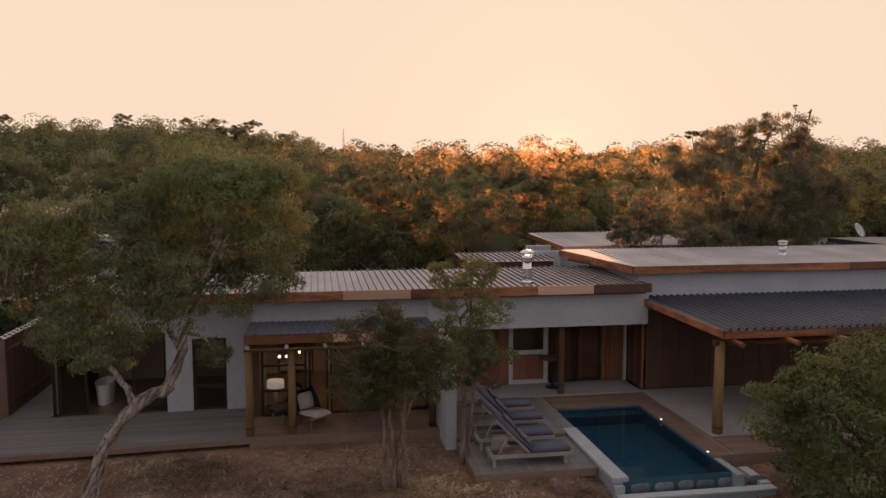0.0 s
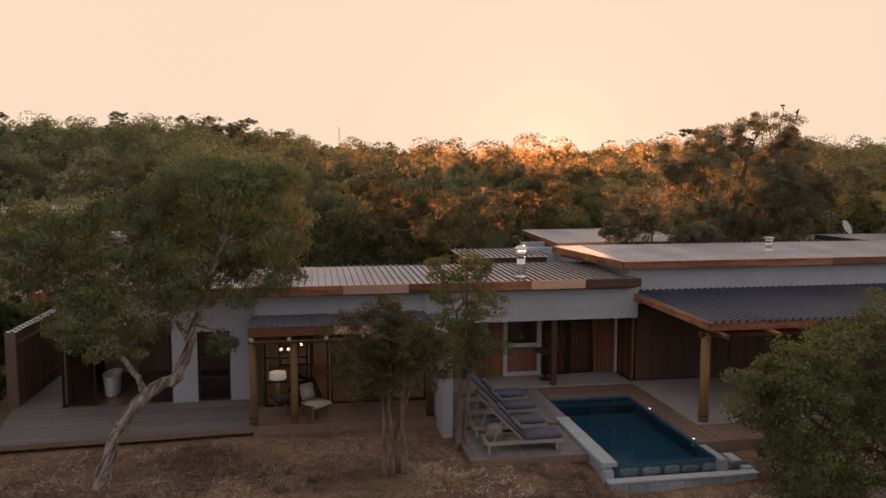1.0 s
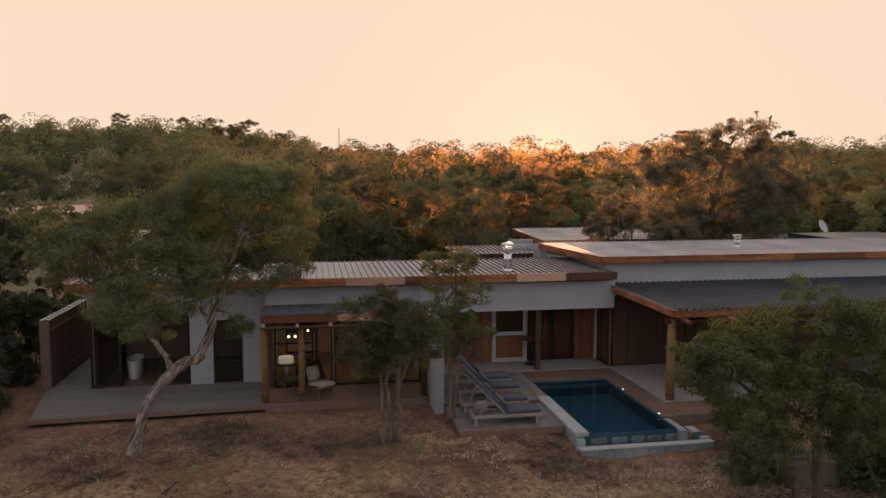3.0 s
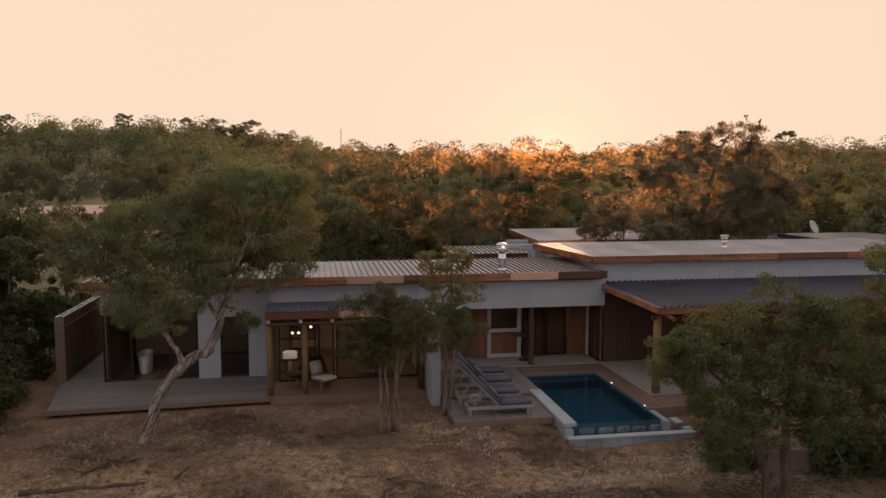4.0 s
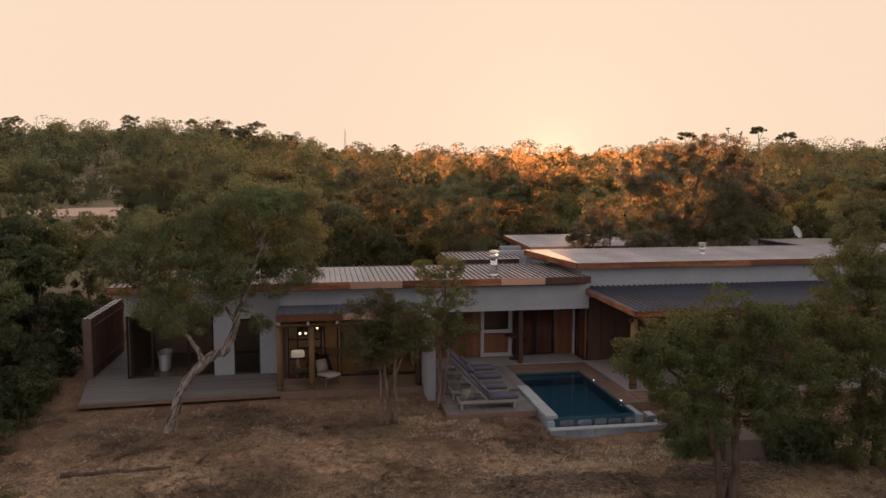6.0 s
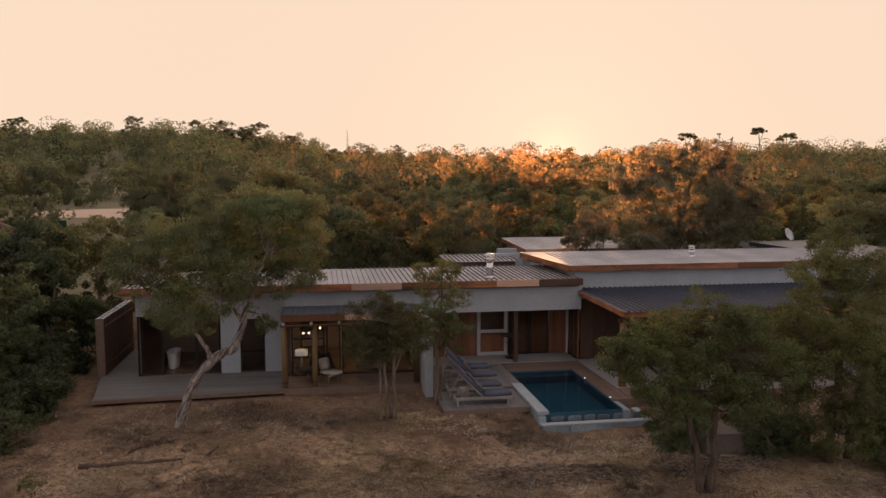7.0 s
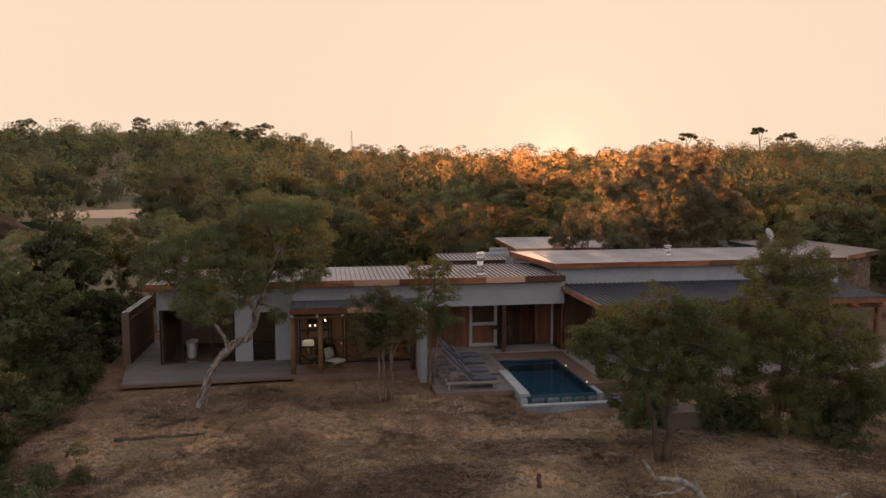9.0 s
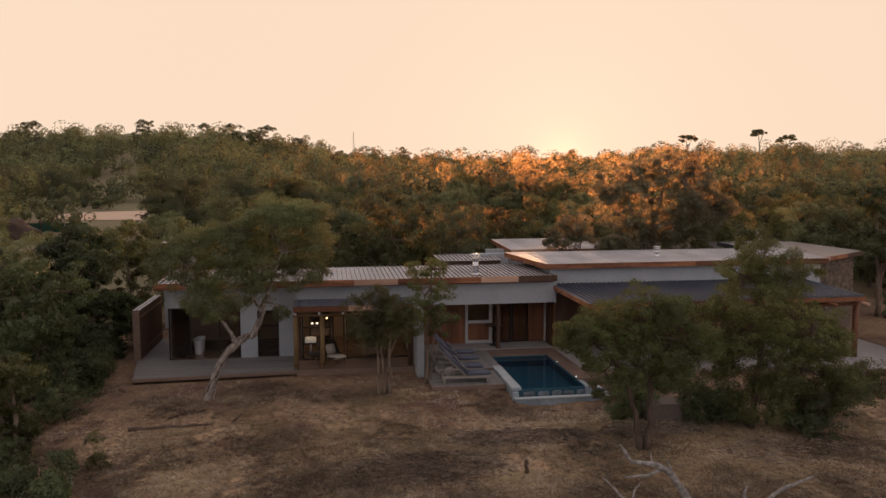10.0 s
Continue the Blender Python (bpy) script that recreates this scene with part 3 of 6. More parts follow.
# rooms behind the glass
part("room_floor", box(-7.9, -2.56, 22.07, 26.0, -0.1, 0.02), ROOM_FLOOR, house)
part("room_floor", box(-2.555, 2.4, 21.4, 26.0, -0.1, 0.02), ROOM_FLOOR, house)
part("room_floor", box(2.7, 22.8, 23.4, 25.6, -0.1, 0.05), ROOM_FLOOR, house)
part("room_ceiling", box(-7.9, 2.4, 22.4, 26.0, 2.85, 2.95), ROOM, house)
# back wall with unseen openings, added to let daylight into the room
bm = box(-7.9, -6.2, 26.0, 26.2, 0, 3.2)
for xa, xb, za, zb in ((-6.2, -2.1, 0, 3.2), (-2.1, -0.9, 2.15, 3.2), (-0.9, -0.2, 0, 3.2), (-0.2, 2.0, 2.4, 3.2), (2.0, 9.2, 0, 3.2)):
    box(xa, xb, 26.0, 26.2, za, zb, bm=bm)
part("room_back_wall", bm, ROOM, house)
part("room_partition", box(-2.75, -2.6, 22.4, 26.0, 0, 2.85), ROOM, house)


def window(x0, x1, y, z0, z1, cols=1, rows=1, f=0.06, mat=FRAME_DARK, depth=0.08, name="window", parent=None, bars=()):
    """A framed opening with panes; each bar, frame and pane is a piece of its own."""
    win = part(name, box(x0, x1, y, y + depth, z0, z0 + f, bm=box(x0, x1, y, y + depth, z1 - f, z1, bm=box(x0, x0 + f, y, y + depth, z0 + f, z1 - f,
               bm=box(x1 - f, x1, y, y + depth, z0 + f, z1 - f)))), mat, parent or house)
    xs = [x0 + f + (x1 - x0 - 2 * f) * k / cols for k in range(cols + 1)]
    zs = [z0 + f] + [z0 + (z1 - z0) * b for b in bars] + [z1 - f] if bars else [z0 + f + (z1 - z0 - 2 * f) * k / rows for k in range(rows + 1)]
    for x in xs[1:-1]:
        part("mullion", box(x - f / 2, x + f / 2, y + 0.006, y + depth - 0.006, z0 + f, z1 - f), mat, win)
    for z in zs[1:-1]:
        part("glazing_bar", box(x0 + f, x1 - f, y + 0.012, y + depth - 0.012, z - f / 2, z + f / 2), mat, win)
    for xa, xb in zip(xs, xs[1:]):
        for za, zb in zip(zs, zs[1:]):
            g = part("pane", box(xa, xb, y + depth * 0.45, y + depth * 0.45 + 0.006, za, zb), GLASS, win)
            g.visible_shadow = False
    return win


window(-4.28, -3.34, W + 0.05, 0.0, 2.1, bars=(0.34, 0.67), name="tall_window")
window(-8.07, -7.15, W + 0.05, 0.0, 2.3, name="sliding_door")
window(-5.95, -5.02, W + 0.05, 0.0, 2.3, name="sliding_door")
window(-2.3, -1.05, 21.15, 0.0, 2.2, bars=(0.33, 0.655), name="tall_window")
window(-1.0, -0.45, 21.15, 0.0, 2.2, name="sliding_door")
window(-0.4, 1.25, 21.19, 0.0, 2.2, name="sliding_door")
window(1.3, 2.42, 21.15, 0.0, 2.2, name="sliding_door")
# unseen windows for the added openings at the back
window(-2.1, -0.9, 26.05, 0.0, 2.15, name="back_window")
window(-0.2, 2.0, 26.05, 0.0, 2.4, cols=2, name="back_window")
bm = bmesh.new()
for k in range(60):
    x = 0.35 + k * 0.014
    y = 21.75 + 0.05 * math.sin(k * 0.9)
    a, b = bm.verts.new((x, y, 0.05)), bm.verts.new((x, y, 2.2))
    if k:
        bm.faces.new((last[0], a, b, last[1]))
    last = (a, b)
tagged(part("curtain", bm, CURTAIN, smooth=True), "cream linen curtain drawn aside behind the glass", "curtain")

# covered patio: doors, shutters, column
Y = 23.1
part("patio_wall", box(2.7, 5.28, Y, Y + 0.2, 0.95, 2.6), RED_WOOD, house, "red-brown boarded wall")
for k in range(18):
    x = 2.72 + k * 0.142
    part("cladding_board", box(x, x + 0.136, Y - 0.022, Y - 0.002, 0.08, 2.55, 0.004), RED_WOOD, house)
door = window(5.3, 6.6, Y, 0.07, 2.25, f=0.14, mat=FRAME_PALE, bars=(0.47,), name="patio_door")
part("kick_panel", box(5.45, 6.45, Y + 0.012, Y + 0.03, 0.22, 0.98), RED_WOOD, door, "red-brown lower panel")
window(6.68, 7.55, Y, 0.07, 2.25, name="sliding_door")
window(7.6, 8.4, Y + 0.06, 0.07, 2.25, name="sliding_door")
for k in range(5):
    part("shutter", box(8.42 + k * 0.15, 8.56 + k * 0.15, Y - 0.02, Y + 0.06, 0.09, 2.5, 0.006), RED_WOOD, house, "dark red-brown folding shutter")
part("corner_post", box(9.16, 9.24, Y - 0.1, Y, 0.07, 2.6, 0.006), FRAME_PALE, house, "pale corner post")
for k in range(10):
    y = 21.92 + k * 0.12
    part("shutter", box(9.3, 9.36, y, y + 0.114, 0.09, 2.55, 0.005), RED_WOOD if k % 4 == 0 else DARK_WOOD, house)
for k in range(24):
    x = 9.4 + k * 0.55
    part("shutter", box(x, x + 0.54, 21.86, 21.92, 0.09, 2.58, 0.006), DARK_WOOD, house)
part("patio_column", box(6.53, 6.70, 21.72, 21.89, 0.07, 2.2, 0.01), DARK_WOOD, house, "dark timber patio column")

for k in range(12):
    part("inner_board", box(6.7 + k * 0.145, 6.838 + k * 0.145, Y + 0.16, Y + 0.19, 0.07, 2.5, 0.004), RED_WOOD, house)
tab = thing("round_table", "dark round bar table on the covered patio", "table", (6.6, 22.55, 0.07))
part("tabletop", lathe([(0.42, 0.0), (0.43, 0.015), (0.43, 0.035), (0.41, 0.045)], (6.6, 22.55, 1.0)), DARK_WOOD, tab)
part("pedestal", lathe([(0.24, 0.0), (0.24, 0.03), (0.05, 0.06), (0.04, 0.93)], (6.6, 22.55, 0.07), 16), FRAME_DARK, tab)

# stones of the wing wall
def stone_face(parent, p, q, z0, z1):
    p, q = Vector(p), Vector(q)
    n = Vector(((q - p).y, -(q - p).x, 0)).normalized()
    length, z = (q - p).length, z0
    while z < z1 - 0.08:
        h = random.uniform(0.16, 0.28)
        a = 0.0
        while a < length - 0.1:
            l = min(random.uniform(0.22, 0.55), length - a)
            u = (q - p).normalized()
            bm = bmesh.new()
            c = [p + u * (a + 0.012 + random.uniform(0, 0.03)), p + u * (a + l - 0.012)]
            out = random.uniform(0.03, 0.075)
            lo, hi = z + 0.012, min(z + h, z1) - random.uniform(0.01, 0.035)
            back = [bm.verts.new((v.x, v.y, zz)) for v, zz in ((c[0], lo), (c[1], lo), (c[1], hi), (c[0], hi))]
            mid = (Vector(back[0].co) + Vector(back[2].co)) / 2
            front = [bm.verts.new(mid + (v.co - mid) * random.uniform(0.74, 0.92) + n * out) for v in back]
            bm.faces.new(front)
            for i in range(4):
                bm.faces.new((back[i], back[(i + 1) % 4], front[(i + 1) % 4], front[i]))
            part("stone", bm, STONE_WALL, parent)
            a += l
        z += h


# ---- pergola and its awning ----
pergola = thing("pergola", "pine-pole pergola with a lath cover and a grey sheet awning", "pergola", (0, 19.6, 0))
for x in (-2.5, -1.42, 2.3):
    # the right-hand post is coloured dark to stand for the shade there
    post = part("post", tube([(x, 19.62, 0.0), (x + 0.01, 19.62, 1.1), (x, 19.62, 2.2)], [0.105, 0.1, 0.095], 14), POLE if x < 0 else DARK_WOOD, pergola, smooth=True)
    part("post_band", lathe([(0.112, 0), (0.112, 0.05)], (x, 19.62, 0.17), 14), DARK_WOOD, post)
part("front_beam", beam((-2.62, 19.7, 2.22), (2.5, 19.7, 2.22), 0.07, 0.09, bevel=0.008), DARK_WOOD, pergola)

for k in range(6):
    x = -2.5 + k * 0.98
    raf = part("rafter", beam((x, 19.38, 2.36), (x, 21.55, 2.36), 0.08, 0.09, bevel=0.006), DARK_WOOD, pergola)
    part("rafter_end", box(x - 0.047, x + 0.047, 19.36, 19.377, 2.31, 2.41), FRAME_PALE, raf, "white-painted rafter end")
for k in range(88):
    x = -2.55 + k * 0.058
    part("lath", tube([(x, 19.42 + 0.02 * random.random(), 2.288), (x, 21.5, 2.288)], [0.023, 0.02], 6), POLE, pergola)
fascia_run(pergola, (-2.6, 19.5, 2.53), (2.44, 19.5, 2.53), 0.23, [(2.2, RED_WOOD), (1.1, FASCIA_PALE), (1.6, RED_WOOD)])
sheet_roof(pergola, -2.6, 2.44, 19.52, 21.58, 2.66, 2.61, ROOF_BLUE, sheet=0.8, ribs=5, rib_h=0.03, rib=(0.4, 0.6, 0.75, 0.95))
bulb = thing("bulb_lamp", "small lit bare bulb under the pergola", "lamp", (-1.22, 20.2, 2.06))
part("socket", lathe([(0.02, 0), (0.02, 0.07)], (-1.22, 20.2, 2.06), 10), FRAME_DARK, bulb)
part("flex", tube([(-1.22, 20.2, 2.12), (-1.22, 20.2, 2.27)], [0.006, 0.006], 6), FRAME_DARK, bulb)
part("bulb", lathe([(0.008, 0), (0.03, 0.025), (0.03, 0.045), (0.015, 0.075)], (-1.22, 20.2, 1.985), 12), BULB, bulb)

# ---- terrace awning ----
awning = thing("terrace_awning", "lean-to terrace roof of grey ribbed sheet on pine poles", "awning", (15, 19.5, 0))
sheet_roof(awning, 9.36, 21.75, 17.2, 21.85, 2.84, 3.0, ROOF_BLUE, left=9.18, sheet=0.9, ribs=4, rib_h=0.075, rib=(0.42, 0.56, 0.68, 0.86))
part("soffit", prism([(9.42, 17.3), (21.7, 17.3), (21.7, 21.8), (9.33, 21.8)], lambda x, y: 2.74 + 0.034 * (y - 17.2), lambda x, y: 2.8 + 0.034 * (y - 17.2)), RED_WOOD, awning)
fascia_run(awning, (9.35, 17.18, 2.74), (21.78, 17.18, 2.74), 0.2, [(3, FASCIA), (3, DARK_WOOD), (3, FASCIA), (3, RED_WOOD)])
fascia_run(awning, (9.34, 17.22, 2.74), (9.17, 21.52, 2.89), 0.2, [(2, FASCIA), (2.6, FASCIA)])
fascia_run(awning, (9.23, 21.87, 2.98), (21.78, 21.87, 2.98), 0.06, [(1, DARK_WOOD)])
for k in range(9):
    x = 9.6 + k * 1.5
    part("rafter", tube([(x, 16.75, 2.56), (x, 19, 2.63), (x, 21.8, 2.72)], [0.07, 0.075, 0.08], 10), FASCIA_PALE if k % 3 == 2 else FASCIA, awning)
part("front_plate", tube([(9.3, 17.6, 2.46), (15, 17.6, 2.46), (21.7, 17.6, 2.46)], [0.085, 0.09, 0.085], 10), FASCIA, awning)
for x, y, mat in ((9.48, 17.62, POLE), (15.2, 17.62, RED_WOOD), (21.75, 17.75, RED_WOOD)):
    post = part("post", tube([(x, y, 0.05), (x, y, 1.1), (x + 0.01, y, 2.52)], [0.135, 0.13, 0.12], 16), mat, awning, smooth=True)
    part("post_band", lathe([(0.14, 0), (0.14, 0.04)], (x, y, 0.22), 16), DARK_WOOD, post)

# ---- chimneys and dish ----
def flue(x, y, z, h, r, name, label):
    f = thing(name, label, "chimney", (x, y, z))
    part("flashing", lathe([(r * 1.4, -0.12), (r * 1.3, 0.03), (r * 1.05, 0.08)], (x, y, z)), STEEL, f)
    part("pipe", lathe([(r, 0), (r, h * 0.4), (r * 1.06, h * 0.41), (r * 1.06, h * 0.45), (r, h * 0.46), (r, h * 0.66)], (x, y, z)), STEEL, f, smooth=True)
    part("cowl", lathe([(r * 1.25, h * 0.68), (r * 1.25, h * 0.84), (r * 0.95, h * 0.85)], (x, y, z)), STEEL, f, smooth=True)
    for k in range(4):
        a = k * math.tau / 4 + 0.4
        part("strut", beam((x + r * math.cos(a), y + r * math.sin(a), z + h * 0.62), (x + r * math.cos(a), y + r * math.sin(a), z + h * 0.95), 0.015, 0.015), STEEL, f)
    part("cap", lathe([(r * 1.7, h * 0.92), (r * 1.75, h * 0.94), (r * 0.9, h * 1.0), (r * 0.1, h * 1.02)], (x, y, z)), STEEL, f, smooth=True)


flue(5.6, 22.1, 3.5, 1.0, 0.135, "flue_pipe", "polished steel flue pipe with a cap on the low roof")
flue(15.1, 23.6, 4.06, 0.5, 0.11, "roof_vent", "squat steel roof vent with a round cap on the high roof")
dish = thing("satellite_dish", "white satellite dish on a bracket above the rear roof", "dish", (29.6, 38.6, 3.3))
bm = lathe([(0.02, 0), (0.25, 0.03), (0.42, 0.09), (0.55, 0.17), (0.56, 0.175), (0.42, 0.11), (0.25, 0.05), (0.02, 0.02)], (0, 0, 0), 28)
bmesh.ops.transform(bm, matrix=pose(29.6, 38.5, 3.75, 62, 0, 28) @ Matrix.Scale(0.82, 4), verts=bm.verts)
part("reflector", bm, ENAMEL, dish, smooth=True)
part("bracket", tube([(29.6, 38.6, 3.3), (29.6, 38.6, 3.6), (29.62, 38.5, 3.75)], [0.03, 0.03, 0.025], 8), STEEL, dish)
part("feed_arm", tube([(29.6, 38.3, 3.5), (29.35, 37.9, 3.75)], [0.015, 0.015], 6), STEEL, dish)

# ---- screen of poles at the end of the deck ----
screen = thing("pole_screen", "dark screen of upright poles with pale cut tops", "fence", (-9.5, 24.6, 0))
part("core", box(-9.50, -9.44, 22.4, 26.9, -0.15, 2.1), DARK_WOOD, screen)
part("end_panel", box(-9.62, -9.32, 22.3, 22.34, -0.15, 2.2, 0.012), DECK_BROWN, screen, "brown end board")
for row, x in enumerate((-9.55, -9.39)):
    for k in range(30):
        y = 22.43 + (k + 0.5 * row) * 0.15
        top = 2.19 + 0.02 * random.random()
        pole = part("pole", tube([(x, y, -0.15), (x, y, top)], [0.074, 0.07], 8), DARK_WOOD, screen)
        if k % 2 == 0:
            part("cut_top", lathe([(0.07, 0), (0.06, 0.02)], (x, y, top), 8), ENAMEL, pole, "pale sawn pole end")
for z in (0.4, 1.9):
    part("rail", beam((-9.30, 22.36, z), (-9.30, 26.9, z), 0.03, 0.07), DARK_WOOD, screen)

# ---- decks and terrace ----
def planks(parent, edge_lo, edge_hi, y0, y1, z, mat, w=0.14, thick=0.03, length=3.6, along_y=False):
    """Boards side by side; edge_lo and edge_hi give the ends as functions of the cross position."""
    c, k = y0, 0
    while c < y1 - 0.02:
        a, b = edge_lo(c), edge_hi(c)
        s = a - random.uniform(0, 1.5) if b - a > length else a
        while s < b - 0.02:
            e = min(s + length, b) if b - a > length else b
            lo = max(s, a)
            if e - lo > 0.05:
                d = random.uniform(0, 0.004)
                if along_y:
                    bm = box(c + 0.003, min(c + w, y1) - 0.003, lo + 0.002, e - 0.002, z - thick, z - d)
                else:
                    bm = box(lo + 0.002, e - 0.002, c + 0.003, min(c + w, y1) - 0.003, z - thick, z - d)
                part("deck_board", bm, mat, parent)
            s = e
        c += w
        k += 1


deck = thing("timber_deck", "weathered grey timber deck along the rooms", "deck", (-3, 20, 0), kind="structure")
def deck_lo(y):
    return -8.87 - 0.62 * min(max((y - 18.95) / 3.3, 0), 1)
def deck_end(y):
    if y >= 19.35:
        return 2.44
    t = (y - 18.95) / 0.4
    return -8.8 + 6.4 * min(max(t, 0.05), 1)
planks(deck, deck_lo, lambda y: min(deck_end(y), -2.42), 18.95, 22.04, 0.0, DECK)
planks(deck, lambda y: -2.41, lambda y: 2.44, 19.35, 21.38, 0.0, DECK_BROWN)
planks(deck, lambda y: -9.42, lambda y: -8.12, 22.05, 27.0, 0.0, DECK)
part("edge_board", prism([(-8.9, 18.91), (-2.5, 19.31), (-2.5, 19.345), (-8.9, 18.945)], -0.13, 0.004), DECK_BROWN, deck)
part("edge_trim", prism([(-8.9, 18.946), (-2.5, 19.346), (-2.43, 19.49), (-8.94, 19.08)], -0.03, 0.007), DECK, deck)
part("edge_board", box(-2.49, 2.44, 19.31, 19.345, -0.25, 0.003), DECK_BROWN, deck)
part("under_frame", prism([(-8.6, 19.5), (-2.5, 19.8), (2.4, 19.8), (2.4, 22.0), (-8.8, 22.0)], -0.28, -0.04), DARK_WOOD, deck)

sun_deck = thing("sun_deck", "low timber sun deck beside the pool", "deck", (4, 17, 0), kind="structure")
planks(sun_deck, lambda x: 16.1, lambda x: 18.3, 2.76, 5.63, -0.03, DECK, along_y=True)
part("edge_board", box(2.76, 5.63, 16.07, 16.098, -0.22, -0.028), DECK_BROWN, sun_deck)
part("edge_board", box(2.73, 2.757, 16.07, 18.3, -0.22, -0.028), DECK_BROWN, sun_deck)
part("under_frame", box(2.8, 5.6, 16.12, 18.28, -0.4, -0.07), DARK_WOOD, sun_deck)
pool_deck = thing("pool_deck", "brown timber deck round the pool", "deck", (6, 20, 0), kind="structure")
planks(pool_deck, lambda x: 18.34, lambda x: 21.66, 2.76, 6.0, 0.05, DECK, along_y=True)
planks(pool_deck, lambda y: 6.03, lambda y: 9.2, 20.42, 21.66, 0.05, DECK_BROWN)
planks(pool_deck, lambda x: 16.2, lambda x: 20.41, 8.54, 9.2, 0.05, DECK_BROWN, along_y=True, w=0.13)
planks(pool_deck, lambda y: 9.22, lambda y: 11.6, 16.2, 17.4, 0.05, DECK_BROWN)
part("riser_board", box(2.76, 5.63, 18.305, 18.335, -0.03, 0.048), DECK_BROWN, pool_deck)
part("edge_board", box(8.54, 11.6, 16.165, 16.195, -0.3, 0.052), DECK_BROWN, pool_deck)
part("under_frame", box(8.56, 11.55, 16.22, 17.3, -0.4, 0.0), DARK_WOOD, pool_deck)

terrace = thing("terrace", "pale screeded terrace under the awning", "terrace", (12, 20, 0), kind="structure")
part("slab", box(9.22, 23.0, 17.42, 21.85, -0.3, 0.07, 0.008), SCREED, terrace)
part("slab", box(2.72, 9.21, 21.67, 23.4, -0.3, 0.07, 0.008), SCREED, terrace)
part("slab", prism([(18.8, 15.9), (24.5, 15.2), (24.5, 21.8), (23.01, 21.8), (23.01, 17.4), (18.8, 17.4)], -0.12, 0.07), SCREED, terrace)
part("edge_board", beam((18.8, 15.87, -0.03), (24.5, 15.17, -0.03), 0.04, 0.2), DARK_WOOD, terrace)

# ---- pool ----
pool = thing("swimming_pool", "rectangular plunge pool with a spillover edge and cement coping", "pool", (7.3, 17.9, 0))
for name, dims in (("basin_side", (5.9, 6.03, 15.3, 20.5, -1.1, -0.052)), ("basin_side", (8.51, 8.535, 15.3, 20.5, -1.1, 0.02)), ("basin_end", (6.03, 8.51, 20.38, 20.5, -1.1, 0.02)),
                   ("spill_edge", (6.03, 8.51, 15.3, 15.36, -1.1, -0.03)), ("basin_floor", (6.03, 8.51, 15.36, 20.38, -1.2, -0.36)), ("pool_step", (6.03, 8.51, 19.95, 20.38, -0.9, -0.1))):
    part(name, box(*dims), POOL_TILE, pool, "deep blue pool lining")
bm = bmesh.new()
n = 14
grid = [[bm.verts.new((6.03 + 2.48 * i / n, 15.305 + 5.075 * j / n, -0.02 + 0.003 * noise.noise((i * 0.7, j * 0.7, 2)))) for i in range(n + 1)] for j in range(n + 1)]
for j in range(n):
    for i in range(n):
        bm.faces.new((grid[j][i], grid[j][i + 1], grid[j + 1][i + 1], grid[j + 1][i]))
wat = part("water", bm, WATER, pool, "still dark blue water", smooth=True)
wat.visible_shadow = False
if wat.data.polygons[0].normal.z < 0:
    wat.data.flip_normals()
part("coping", box(5.65, 6.03, 15.2, 18.68, -0.05, 0.06, 0.012), COPING, pool, "pale cement coping")
part("side_wall", box(5.67, 5.9, 15.22, 18.66, -0.8, -0.052), POOL_WALL, pool, "blue-grey rendered pool wall")
for x0 in np.arange(5.72, 9.3, 0.46):
    part("block", box(x0, min(x0 + 0.452, 9.4), 14.86, 15.06, -0.85, -0.32, 0.012), POOL_WALL, pool, "blue-grey rendered block")
part("catch_coping", box(5.68, 9.42, 14.83, 15.09, -0.318, -0.27, 0.01), COPING, pool, "pale cement coping of the catch basin")
part("catch_end", box(9.18, 9.42, 15.1, 16.1, -0.6, -0.24, 0.01), COPING, pool)
part("catch_end", box(5.66, 5.9, 15.08, 15.2, -0.8, -0.1, 0.01), POOL_WALL, pool)
part("side_wall", box(8.56, 8.76, 15.1, 16.16, -0.8, -0.01, 0.01), POOL_WALL, pool)
part("catch_floor", box(8.77, 9.17, 15.1, 16.16, -0.75, -0.48), WET_ROCK, pool)
part("catch_floor", box(5.9, 9.2, 15.09, 15.31, -0.75, -0.55), DARK_WOOD, pool)
x = 6.1
for k in range(7):
    wide, tall = random.uniform(0.13, 0.25), random.uniform(0.11, 0.15)
    x += wide + 0.02
    bm = bmesh.new()
    bmesh.ops.create_icosphere(bm, subdivisions=2, radius=1)
    for v in bm.verts:
        v.co *= 1 + 0.22 * noise.noise(v.co * 1.7 + Vector((k * 5, 0, 0)))
        v.co = Vector([math.copysign(abs(c) ** 0.55, c) for c in v.co])
        v.co = Vector((x + v.co.x * wide, 15.302 + v.co.y * 0.022, -0.37 + tall * 0.8 + v.co.z * tall * 0.85))
    part("rock", bm, WET_ROCK, pool, "rounded pale rock below the spill edge", smooth=True)
    x += wide + random.uniform(0.01, 0.08)
for y, x in ((18.95, 8.49), (16.4, 8.49)):
    bm = lathe([(0.028, 0), (0.028, 0.012), (0.02, 0.02)], (0, 0, 0), 14)
    bmesh.ops.transform(bm, matrix=pose(8.56, y, 0.055), verts=bm.verts)
    part("light", bm, POOL_LIGHT, pool, "small lit deck light")

